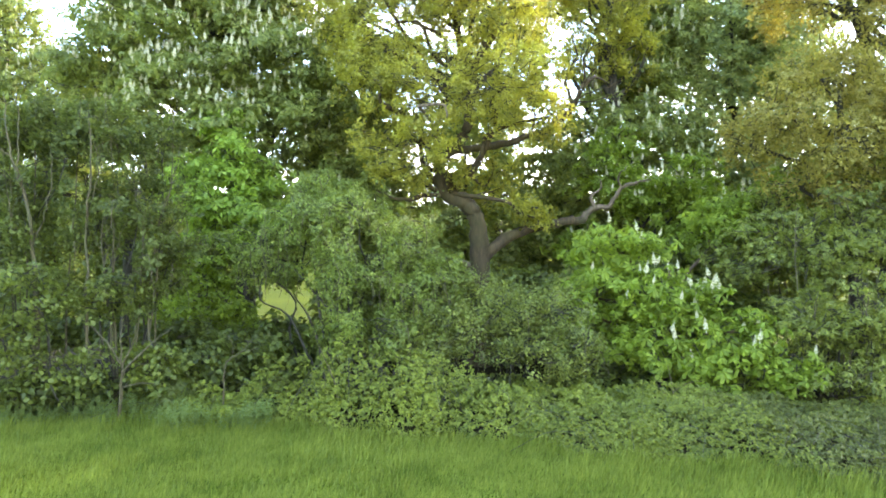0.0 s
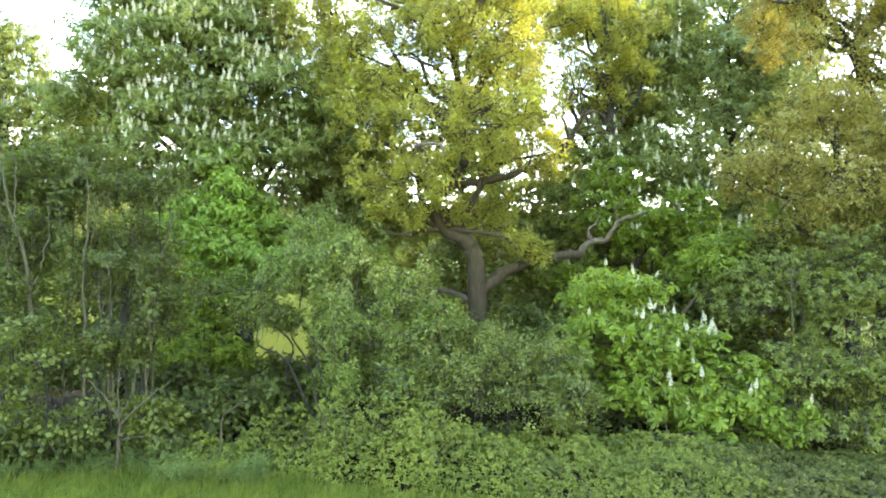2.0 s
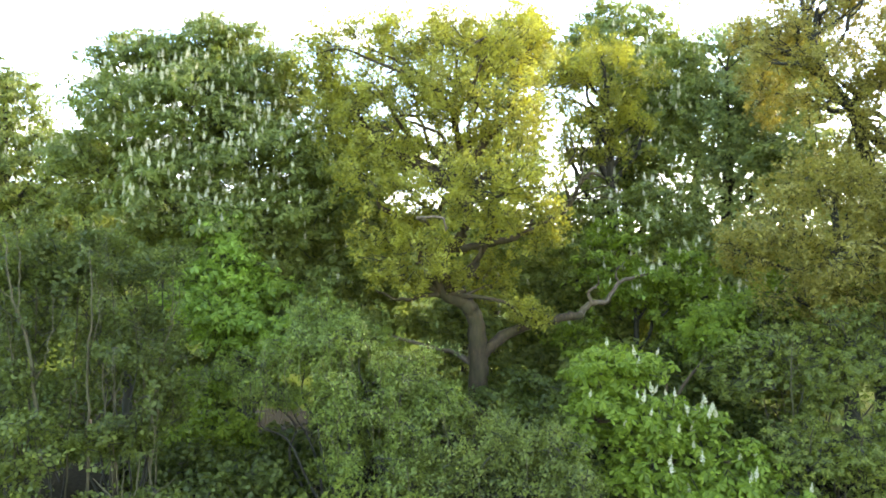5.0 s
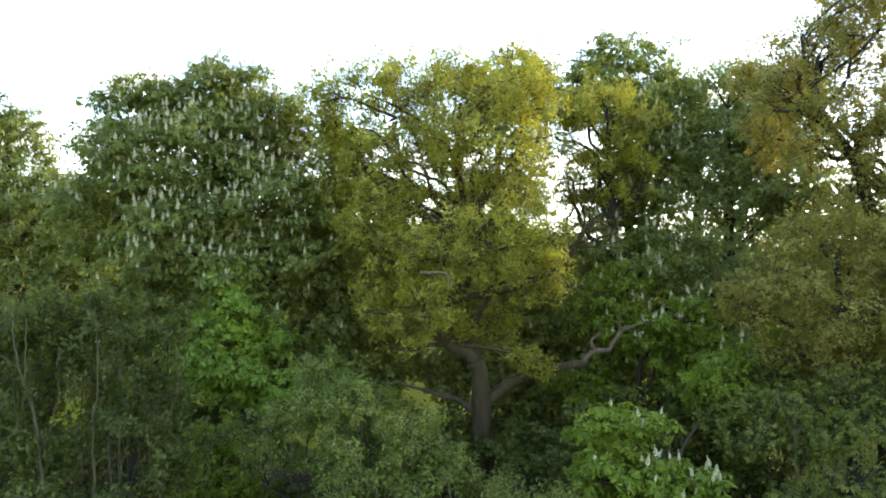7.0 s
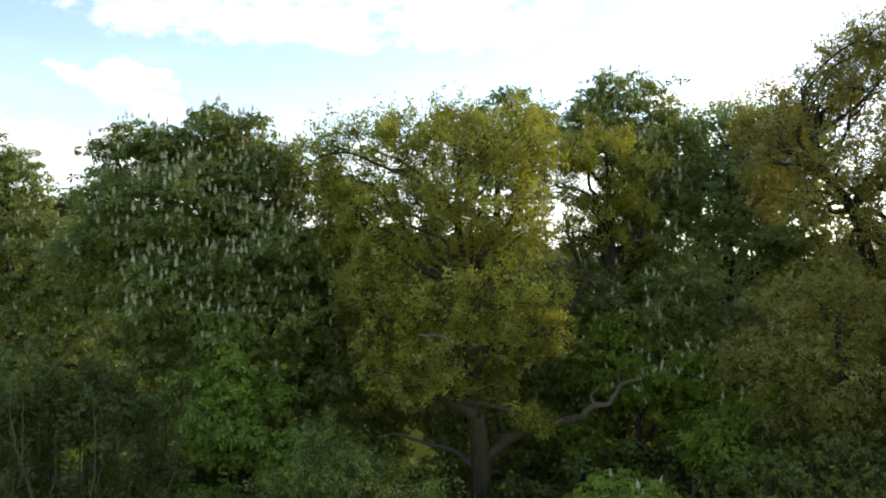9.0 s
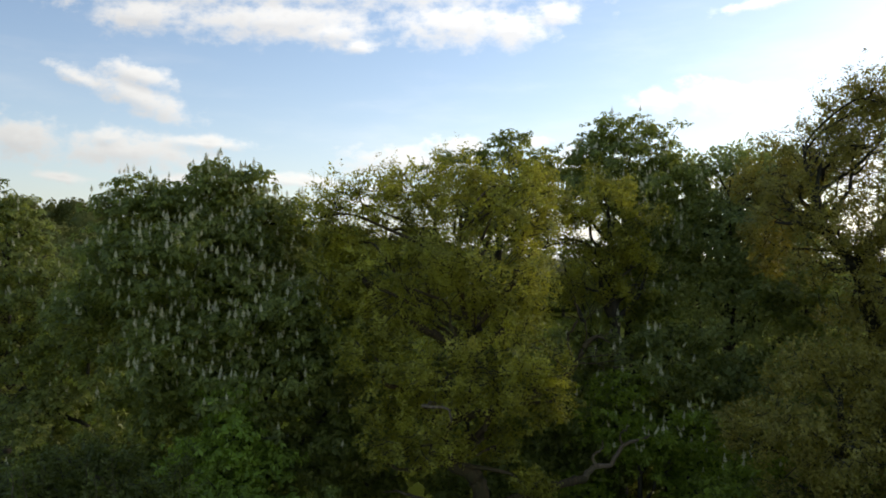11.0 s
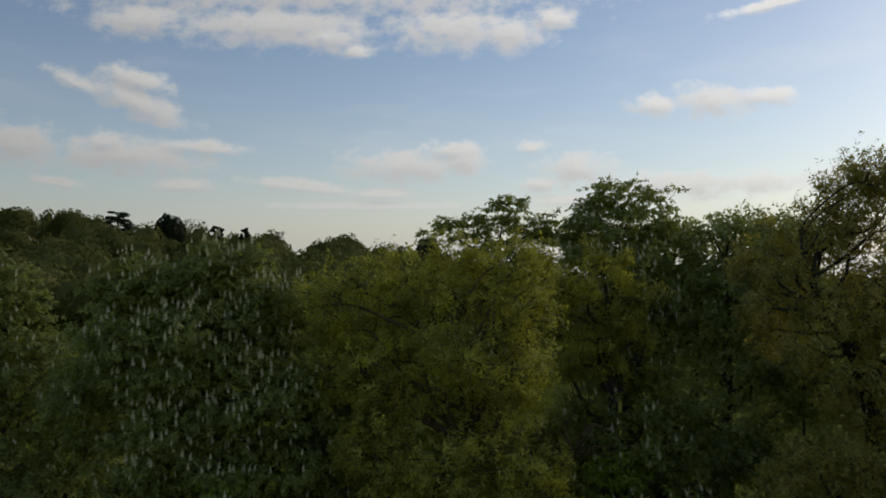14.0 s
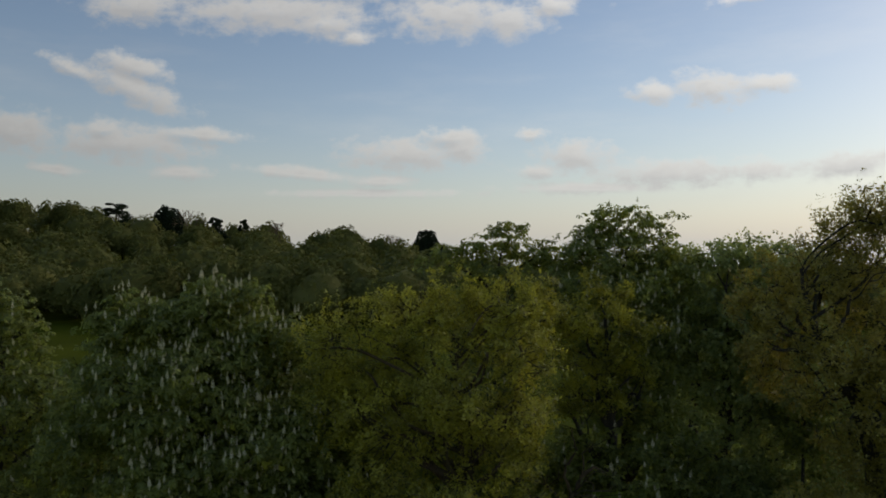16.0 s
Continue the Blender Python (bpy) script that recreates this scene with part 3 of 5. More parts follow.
    if hang:
        front = np.argsort(rng.random(len(P)) + D[:, 1])[:hang]
        drops = []
        for q in front:
            a, o = P[q] - D[q] * 0.25, D[q] * np.array((1, 1, 0.3))
            ln = rng.uniform(0.35, 0.9)
            drops.append(tube(curve_points([(*a, 0.009), (*(a + o * 0.35 + UP * 0.08), 0.008), (*(a + o * 0.52 - UP * ln * 0.45 + rng.normal(0, 0.06, 3)), 0.006),
                                            (*(a + o * 0.5 - UP * ln + rng.normal(0, 0.09, 3)), 0.003)], 3, 0.012, rng), 4))
        part("hanging_twig", mesh_of("hanging_twig", *joined(drops), SHOOT), tree, "thin brown drooping twigs", kind="stuff")
    if big_leaves:
        add_big_leaves(tree, P, D, big_leaves, rng, LEAF[leaf])
    if tips:
        part("spray", mesh_of("spray", *twig_tips(P, D, tips, rng, kind, scale), LEAF[leaf]), tree, kind="stuff")
    if spikes:
        add_spikes(tree, P, D, spikes, rng, spike_size)
    return tree


def bare_twigs(tree, starts, seed, mat, forks=4, twist=0.5):
    """Crooked leafless twigs: each start (x, y, z, length, radius, lean) forks again and again."""
    rng = np.random.default_rng(seed)
    pieces = []
    for x, y, z, ln, r, lean in starts:
        ends = [(np.array((x, y, z)), unit(np.array((lean, rng.normal(0, 0.15), 1.0))), ln, r)]
        for level in range(forks):
            nxt = []
            for p, d, l, q in ends:
                for k in range(2 if level else 1):
                    e = unit(d + rng.normal(0, twist, 3) * np.array((1, 0.6, 0.8)))
                    mid = p + e * l * 0.5 + rng.normal(0, 0.10 * l, 3)
                    tip = p + e * l
                    pieces.append(tube(curve_points([(*p, q), (*mid, q * 0.85), (*tip, q * 0.65)], 3), 4))
                    nxt.append((tip, e, l * rng.uniform(0.6, 0.9), q * 0.62))
            ends = nxt
    part("bare_twig", mesh_of("bare_twig", *joined(pieces), mat), tree, "crooked leafless twigs", kind="stuff")


# ---- the ground and the far hill ----
def smooth_step(a, b, x):
    s = np.clip((x - a) / (b - a), 0, 1)
    return s * s * (3 - 2 * s)


def hill(x, y):
    """A long wooded hillside that climbs to the side and falls away to level country."""
    u = x / np.maximum(y, 40.0)
    rise = np.clip(3 + 34 * -u, 0, 30) * smooth_step(0.12, -0.02, u)
    fall = 0.036 * np.maximum(y - 130, 0) * smooth_step(-0.03, 0.06, u)
    return rise * smooth_step(150, 345, y) * smooth_step(2500, 700, y) - np.minimum(fall, 120)


def ground():
    s = np.linspace(-1, 1, 181)
    g = np.sinh(s * 6.2) / math.sinh(6.2) * 4600
    X, Y = np.meshgrid(g, g + 30, indexing="ij")
    Z = hill(X, Y)
    n = len(g)
    i, j = np.meshgrid(np.arange(n - 1), np.arange(n - 1), indexing="ij")
    f = np.stack([i * n + j, (i + 1) * n + j, (i + 1) * n + j + 1, i * n + j + 1], -1).reshape(-1, 4)
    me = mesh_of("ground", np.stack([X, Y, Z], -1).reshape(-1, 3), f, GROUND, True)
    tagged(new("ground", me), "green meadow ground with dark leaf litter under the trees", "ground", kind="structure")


ground()

CHESTNUT = [
    (-10.3, 24.8, 12.5, 1.32, 0.97), (-7.5, 24.8, 12.8, 1.43, 1.20), (-8.8, 24.4, 12.4, 1.14, 0.95),
    (-11.5, 24.8, 11.1, 0.97, 1.01), (-5.7, 24.3, 11.3, 1.37, 1.29), (-8.3, 23.3, 10.1, 2.37, 1.82),
    (-5.6, 22.8, 9.0, 1.96, 1.69), (-10.9, 23.8, 8.7, 1.86, 1.77), (-8.0, 22.3, 7.8, 1.92, 1.40),
    (-4.0, 22.8, 7.8, 1.43, 1.61), (-5.9, 22.3, 6.7, 1.92, 1.40), (-3.6, 23.3, 5.6, 1.37, 1.64),
    (-9.0, 23.3, 6.1, 1.64, 1.28), (-12.5, 25.8, 9.1, 1.01, 1.21), (-5.7, 24.3, 12.1, 1.2, 0.75),
    (-7.4, 25.0, 13.4, 0.97, 0.74), (-6.1, 23.0, 3.8, 1.43, 1.07), (-4.1, 23.5, 4.5, 1.64, 1.28),
    (-9.9, 24.0, 3.8, 1.68, 1.12), (-3.0, 23.5, 6.0, 0.91, 1.09)]
OAK = [
    (2.2, 23.8, 13.0, 1.21, 1.12), (0.4, 23.8, 12.7, 1.58, 1.12), (-1.7, 22.8, 11.8, 1.11, 0.93), (-3.3, 22.8, 11.3, 0.71, 0.64),
    (1.0, 21.3, 10.6, 1.75, 1.25), (-1.1, 21.3, 10.1, 1.58, 1.33), (2.3, 21.3, 9.8, 0.92, 1.00), (-2.0, 20.3, 8.2, 1.03, 0.95),
    (-0.1, 20.3, 7.9, 1.59, 1.27), (1.7, 19.8, 7.8, 1.24, 1.09), (2.6, 20.3, 6.9, 0.75, 0.7), (-0.7, 19.6, 5.9, 1.23, 0.84)]
OAK_BOUGHS = [
    (-0.4, 23.6, 9.0, 1.5, 1.0), (1.2, 23.6, 8.9, 1.3, 0.9), (-1.8, 23.4, 9.2, 1.0, 0.9), (-1.6, 23.0, 10.4, 1.3, 1.0), (-2.6, 23.2, 9.6, 1.0, 0.9), (0.75, 20.6, 5.5, 0.45, 0.3), (-1.6, 21.0, 6.6, 0.9, 0.55), (-1.2, 20.8, 5.4, 0.8, 0.35),
    (1.5, 22.6, 5.7, 0.93, 0.62), (1.5, 22.6, 4.9, 0.5, 0.42), (2.6, 20.8, 4.3, 0.65, 0.33), (-2.9, 22.3, 10.0, 1.05, 1.05),
    (2.9, 23.5, 13.3, 0.5, 0.5), (-2.5, 22.5, 12.6, 1.31, 0.87), (-0.6, 24.0, 13.0, 1.68, 0.93), (1.9, 24.5, 13.4, 1.2, 0.8),
    (2.5, 23.0, 12.2, 0.9, 0.8), (-3.8, 22.0, 12.2, 0.85, 0.85), (1.3, 21.5, 11.9, 1.83, 1.00)]
YOUNG_OAK = [
    (4.3, 25.5, 12.5, 0.90, 0.79), (6.0, 25.5, 12.3, 1.39, 1.00), (6.8, 26.0, 11.5, 0.92, 1.12),
    (5.2, 25.5, 10.8, 0.90, 0.50), (5.9, 26.5, 13.5, 0.83, 0.51), (4.5, 25.5, 10.0, 0.56, 0.70),
    (7.0, 26.0, 10.0, 0.77, 0.92), (6.1, 25.8, 10.6, 0.91, 0.71), (4.0, 25.6, 11.7, 0.8, 0.6), (4.5, 25.6, 12.6, 0.8, 0.55), (5.6, 25.6, 9.9, 0.8, 0.6), (6.8, 25.8, 10.6, 0.8, 0.7)]
TALL_CHESTNUT = [
    (8.8, 30.8, 13.7, 1.32, 1.44), (8.6, 28.8, 10.9, 1.24, 1.57), (6.9, 27.3, 9.1, 1.60, 1.28),
    (5.2, 25.8, 7.6, 1.51, 1.11), (6.7, 24.8, 6.8, 1.74, 1.36), (5.2, 24.3, 5.5, 1.33, 1.14),
    (8.1, 26.8, 8.2, 1.05, 1.26), (7.7, 31.0, 16.0, 1.73, 0.87), (6.3, 31.0, 15.4, 1.01, 0.77),
    (5.1, 32.0, 14.7, 1.12, 0.55), (9.2, 31.0, 15.8, 0.91, 1.01), (7.6, 30.5, 14.6, 2.13, 1.18),
    (6.9, 29.5, 13.8, 1.83, 1.37), (9.0, 29.0, 13.4, 1.35, 1.35), (7.8, 29.0, 10.6, 1.9, 1.3), (5.8, 30.4, 14.2, 1.15, 0.85), (4.8, 25.4, 6.3, 1.2, 0.9), (4.2, 25.4, 5.0, 1.0, 0.7)]
BACK_CHESTNUT = [
    (2.3, 30.8, 13.2, 2.16, 1.20), (2.2, 29.8, 10.8, 2.09, 1.63), (1.7, 28.8, 8.9, 2.25, 1.35),
    (2.9, 31.0, 15.6, 0.87, 0.63), (1.5, 31.0, 14.9, 1.15, 0.63), (4.1, 31.0, 14.8, 0.96, 0.72),
    (0.3, 30.5, 14.5, 1.06, 0.71), (-2.0, 27.0, 5.7, 1.57, 1.36), (1.9, 28.0, 5.6, 1.30, 1.30),
    (-0.3, 27.0, 4.0, 1.68, 1.05), (4.6, 28.5, 5.9, 1.22, 1.33), (4.5, 27.0, 4.0, 1.05, 1.05),
    (-3.3, 26.0, 3.8, 1.21, 1.21), (3.4, 27.5, 5.3, 1.4, 1.0), (2.6, 28.0, 7.2, 1.3, 1.0)]
LIME = [
    (12.8, 29.8, 13.4, 1.40, 1.28), (9.9, 29.8, 12.2, 1.16, 1.16), (12.0, 29.8, 11.5, 1.86, 1.63),
    (10.4, 29.3, 9.9, 1.60, 1.37), (12.5, 28.8, 8.7, 1.57, 1.35), (11.6, 27.8, 6.5, 1.52, 0.98),
    (9.7, 27.8, 7.8, 1.30, 0.98), (13.8, 28.8, 10.9, 1.35, 1.35), (10.9, 30.0, 14.8, 0.98, 0.60),
    (12.3, 30.0, 15.0, 1.12, 0.60), (13.7, 30.0, 14.9, 0.98, 0.65), (14.2, 29.0, 14.4, 1.12, 0.85),
    (13.5, 27.0, 9.7, 1.15, 0.94), (12.3, 27.5, 9.6, 0.96, 0.77), (9.3, 27.0, 6.4, 1.26, 0.94),
    (11.4, 27.0, 6.6, 1.26, 0.94), (13.8, 28.0, 7.3, 1.52, 1.30), (14.4, 26.0, 5.6, 1.61, 1.61),
    (16.0, 28.0, 9.1, 1.52, 1.74)]
RIGHT_OAK = [
    (11.9, 23.2, 14.0, 1.18, 0.90), (13.5, 23.2, 14.6, 1.09, 0.90), (10.9, 22.7, 12.5, 1.16, 0.98),
    (12.6, 22.7, 12.0, 1.42, 1.16), (14.4, 22.7, 12.6, 1.24, 1.60), (11.4, 22.1, 10.5, 1.12, 0.95),
    (13.4, 22.1, 10.0, 1.21, 1.21), (14.4, 23.8, 16.2, 0.93, 0.74), (15.9, 23.8, 16.0, 1.30, 1.48),
    (10.5, 23.8, 13.2, 0.74, 0.65), (15.2, 22.7, 9.4, 1.42, 1.60), (10.8, 23.8, 11.4, 0.93, 0.93),
    (14.2, 24.0, 16.3, 0.85, 0.66), (13.2, 24.0, 15.3, 0.97, 0.78), (14.4, 24.5, 15.2, 1.33, 1.05),
    (12.5, 24.0, 14.1, 1.30, 0.93), (11.7, 25.1, 14.0, 1.17, 0.87), (15.2, 24.0, 13.4, 1.68, 1.30),
    (14.2, 22.0, 8.3, 1.30, 1.05), (12.9, 22.0, 8.7, 1.05, 0.90), (15.3, 22.0, 7.3, 1.35, 1.15), (13.5, 21.6, 7.0, 1.25, 0.95), (13.3, 21.9, 11.2, 0.85, 0.70)]
BROWN_OAK = [
    (10.0, 19.4, 8.0, 1.13, 0.68), (11.4, 19.4, 7.6, 1.06, 0.83), (8.9, 18.9, 6.9, 0.96, 0.88),
    (9.9, 18.4, 6.2, 1.29, 0.86), (11.8, 18.9, 6.4, 1.03, 1.03), (8.2, 19.4, 6.2, 0.76, 0.68),
    (11.1, 18.4, 5.1, 1.15, 0.72), (10.8, 19.0, 4.7, 1.18, 0.74), (9.3, 18.8, 5.0, 1.02, 0.58),
    (12.7, 20.0, 6.4, 0.93, 1.24)]
FAR_LEFT = [
    (-16.3, 28.3, 12.0, 1.06, 0.84), (-17.9, 28.8, 13.2, 0.72, 0.81), (-16.2, 27.8, 10.2, 1.63, 1.41),
    (-16.0, 26.8, 8.0, 1.88, 1.47), (-19.0, 28.8, 10.9, 1.80, 2.25), (-14.6, 25.8, 6.2, 1.41, 1.41),
    (-13.2, 25.9, 6.0, 1.51, 1.51), (-14.0, 24.9, 4.6, 1.55, 1.55), (-11.1, 23.9, 4.2, 1.49, 1.30),
    (-17.0, 26.9, 6.9, 1.47, 1.68), (-14.2, 27.0, 9.6, 1.3, 1.2), (-14.9, 27.0, 8.0, 1.5, 1.3),
    (-17.5, 28.0, 9.5, 1.6, 1.5), (-16.9, 28.4, 12.6, 1.0, 0.8), (-18.6, 28.6, 12.6, 1.2, 1.2)]
ELDER = [
    (-9.1, 16.0, 6.0, 0.81, 0.68), (-8.9, 15.5, 4.7, 0.90, 0.84), (-8.3, 16.2, 6.0, 0.75, 0.69),
    (-8.5, 15.2, 3.5, 0.88, 0.71), (-10.1, 16.0, 5.1, 0.74, 1.24), (-9.8, 15.5, 3.2, 0.72, 0.96)]
HAWTHORN = [
    (-7.3, 16.2, 5.9, 0.94, 0.69), (-6.3, 16.3, 5.7, 0.70, 0.76), (-6.4, 15.4, 4.2, 1.02, 0.78),
    (-7.3, 15.4, 3.9, 0.90, 0.72), (-5.8, 15.6, 3.5, 0.67, 0.73), (-6.5, 15.4, 2.8, 0.90, 0.60),
    (-7.8, 15.8, 5.0, 0.74, 0.74)]
MAPLE = [
    (-8.1, 14.4, 2.5, 0.84, 0.54), (-8.4, 14.2, 1.6, 0.61, 0.55), (-7.4, 14.1, 1.3, 0.77, 0.42),
    (-5.7, 14.5, 1.2, 0.51, 0.34), (-9.3, 14.5, 2.1, 0.67, 0.79), (-6.9, 15.0, 2.3, 0.64, 0.40)]
SYCAMORE = [
    (-6.3, 21.0, 7.0, 0.55, 0.59), (-6.0, 20.8, 5.8, 1.05, 0.77), (-5.1, 20.8, 5.1, 0.81, 0.58),
    (-6.0, 20.0, 4.2, 1.16, 0.78), (-7.1, 20.5, 5.2, 0.64, 0.79), (-4.7, 20.0, 3.9, 0.78, 0.62)]
SAPLING = [
    (-5.7, 18.0, 1.9, 0.77, 0.53), (-6.2, 18.5, 2.8, 0.65, 0.50), (-5.2, 18.4, 1.3, 0.64, 0.57),
    (-6.9, 18.4, 1.7, 0.57, 0.64)]
WILLOW = [
    (-1.9, 16.6, 4.1, 1.09, 0.58), (-3.1, 16.8, 3.9, 0.98, 0.72), (-4.3, 17.0, 3.4, 0.73, 0.73),
    (-1.1, 16.5, 3.4, 1.02, 0.70), (-2.0, 16.0, 2.8, 1.09, 0.93), (-0.6, 15.9, 2.3, 0.86, 0.80),
    (-1.7, 15.4, 1.7, 1.13, 0.60), (0.0, 16.2, 2.9, 0.50, 0.50), (-4.1, 16.8, 2.9, 0.59, 0.36),
    (-2.9, 17.5, 4.8, 0.68, 0.41), (-3.7, 17.5, 2.8, 0.61, 0.24)]
IVY_SHRUB = [
    (1.4, 15.6, 2.0, 0.79, 0.58), (2.4, 15.6, 2.1, 0.67, 0.48), (1.7, 15.2, 1.2, 1.00, 0.65),
    (2.7, 15.2, 1.1, 0.59, 0.71), (0.1, 15.4, 1.6, 0.72, 0.66), (0.9, 16.0, 2.3, 0.56, 0.56),
    (-0.5, 15.2, 1.3, 0.71, 0.47)]
LOW_CHESTNUT = [
    (4.2, 17.6, 3.3, 1.06, 0.63), (3.6, 17.0, 2.4, 0.73, 0.53), (4.6, 16.5, 2.3, 0.90, 0.58),
    (4.6, 16.2, 1.2, 0.82, 0.69), (6.4, 15.9, 1.6, 0.76, 0.49), (5.7, 16.6, 2.1, 0.71, 0.51),
    (5.7, 15.9, 0.9, 0.74, 0.55), (7.1, 15.2, 0.9, 0.53, 0.40), (3.0, 16.8, 1.8, 0.52, 0.52),
    (7.5, 20.0, 3.9, 1.24, 0.85)]
HAZEL = [
    (8.5, 17.8, 3.4, 1.31, 1.04), (9.8, 17.6, 3.7, 1.16, 1.09), (8.3, 16.0, 1.9, 1.05, 0.93),
    (9.1, 15.6, 1.7, 0.85, 0.97), (8.3, 15.0, 0.5, 0.99, 0.64), (7.9, 19.0, 3.0, 1.03, 0.88),
    (8.9, 19.5, 4.2, 0.91, 0.76), (10.2, 15.8, 1.9, 0.98, 1.35), (11.4, 17.6, 4.0, 1.09, 1.09),
    (7.6, 16.0, 0.9, 0.74, 0.62), (6.8, 16.0, 0.4, 0.87, 0.50), (9.2, 14.5, 0.3, 0.90, 0.56),
    (11.0, 18.2, 4.7, 0.99, 0.85), (5.4, 15.4, 0.1, 0.84, 0.42), (6.6, 16.8, 0.8, 0.78, 0.78)]
THICKET = [
    (-4.1, 16.8, 0.6, 0.78, 0.52), (-3.4, 17.5, 0.7, 0.68, 0.61), (-4.1, 18.0, 0.9, 0.84, 0.56), (-5.9, 17.0, 1.3, 0.79, 0.46),
    (-7.1, 15.6, 0.3, 1.09, 0.34), (-8.6, 15.4, 0.2, 1.07, 0.33), (-6.9, 17.0, 1.0, 0.79, 0.53), (-5.1, 15.6, 0.9, 0.91, 0.48),
    (-4.5, 16.5, 1.1, 0.77, 0.58), (-5.6, 14.9, 0.5, 0.69, 0.37), (-8.5, 14.4, 0.5, 0.67, 0.38), (-7.5, 14.6, 0.4, 0.68, 0.32),
    (-10.5, 19.5, 1.6, 1.66, 1.21), (-8.3, 19.5, 1.0, 0.91, 0.91), (-2.7, 19.0, 1.4, 0.88, 0.88), (0.1, 25.0, 3.6, 1.07, 1.07), (-8.7, 20.0, 3.3, 1.2, 0.9), (-7.5, 20.2, 3.1, 0.9, 0.8)]
SHADE_THICKET = [
    (4.7, 25.0, 3.0, 1.16, 0.97), (7.1, 22.0, 2.7, 1.36, 0.85), (-2.5, 26.0, 5.2, 1.41, 1.21), (2.4, 19.0, 1.6, 1.03, 0.88),
    (5.0, 18.5, 0.3, 1.29, 0.72), (9.7, 19.0, 0.3, 1.47, 0.88), (-11.5, 20.0, 4.3, 1.09, 1.40), (-3.4, 24.0, 2.7, 0.93, 0.84),
    (9.4, 24.0, 2.9, 1.30, 0.93), (-1.0, 20.0, 2.2, 1.09, 1.09), (3.5, 15.2, 0.3, 0.71, 0.41), (2.5, 15.2, 0.3, 0.59, 0.41),
    (4.6, 15.0, 0.1, 0.70, 0.35), (1.1, 15.4, 0.3, 0.60, 0.36), (-9.5, 18.5, 1.3, 1.08, 0.43), (-8.0, 18.5, 1.3, 0.86, 0.43)]
YOUNG_GROWTH = [
    (4.6, 27.0, 7.1, 1.57, 1.05), (0.8, 26.0, 7.3, 1.51, 1.01),
    (-2.8, 26.0, 7.5, 1.51, 1.01), (8.0, 26.0, 7.4, 1.51, 1.01), (-12.7, 26.0, 8.0, 1.51, 1.01),
    (13.0, 26.0, 9.1, 1.41, 1.17)]
LIME_BACK = [
    (10.5, 32.0, 14.4, 1.12, 0.65), (15.9, 31.0, 14.4, 0.96, 0.63), (12.3, 31.0, 13.3, 1.68, 1.08),
    (10.4, 30.5, 12.3, 1.42, 1.18), (12.3, 30.0, 10.9, 1.51, 1.40), (14.4, 30.0, 12.3, 1.40, 1.40),
    (14.7, 32.0, 14.3, 1.24, 0.65)]
MID_CHESTNUT = [
    (-3.8, 26.3, 10.0, 1.34, 1.13), (-4.8, 26.3, 8.6, 1.44, 1.23), (-2.7, 26.3, 8.2, 1.34, 1.34),
    (-3.7, 25.8, 6.6, 1.61, 1.41), (-2.0, 26.8, 10.1, 1.05, 1.05), (-3.6, 26.3, 11.3, 1.07, 0.86)]
BLOSSOM_CHESTNUT = [
    (5.9, 28.6, 13.2, 1.22, 0.84), (7.5, 28.4, 12.9, 1.21, 0.99), (8.4, 28.4, 11.9, 0.77, 0.99),
    (6.9, 28.1, 11.3, 1.63, 1.20), (7.0, 27.5, 9.4, 1.60, 1.18)]
LIMB_CHESTNUT = [
    (5.4, 23.1, 5.6, 1.1, 0.8), (6.6, 23.3, 5.0, 1.2, 0.8), (7.2, 22.9, 4.4, 1.2, 0.8), (8.0, 22.5, 3.8, 1.1, 0.7), (5.8, 23.6, 6.8, 1.0, 0.7), (4.6, 23.4, 3.4, 1.0, 0.7),
    (8.7, 21.5, 4.3, 1.1, 0.8), (7.6, 22.3, 5.5, 1.0, 0.7), (9.4, 21.0, 4.9, 0.9, 0.7)]
BACK_THICKET = [
    (3.3, 25.8, 4.4, 1.31, 1.11), (5.1, 24.8, 3.9, 1.26, 0.97), 
    (4.8, 22.8, 2.6, 1.07, 0.89), (9.4, 25.8, 4.2, 1.81, 1.21),
    (11.1, 23.8, 4.4, 1.49, 1.12), (12.9, 23.8, 5.5, 1.49, 1.12), (-6.6, 21.8, 2.6, 0.85, 0.77),
    (-4.0, 18.8, 1.3, 0.88, 0.32), (2.3, 20.8, 2.1, 1.14, 0.73), (8.1, 18.8, 1.7, 1.03, 0.52),
    (-2.3, 19.8, 2.2, 0.93, 0.70), (6.1, 19.8, 2.2, 0.93, 0.70), (1.9, 25.5, 3.3, 0.9, 0.8),
    (7.3, 27.5, 5.0, 1.5, 1.0), (10.0, 28.0, 5.2, 1.6, 1.0), (12.6, 27.6, 5.6, 1.5, 1.0), (3.2, 26.2, 4.6, 1.1, 0.9)]

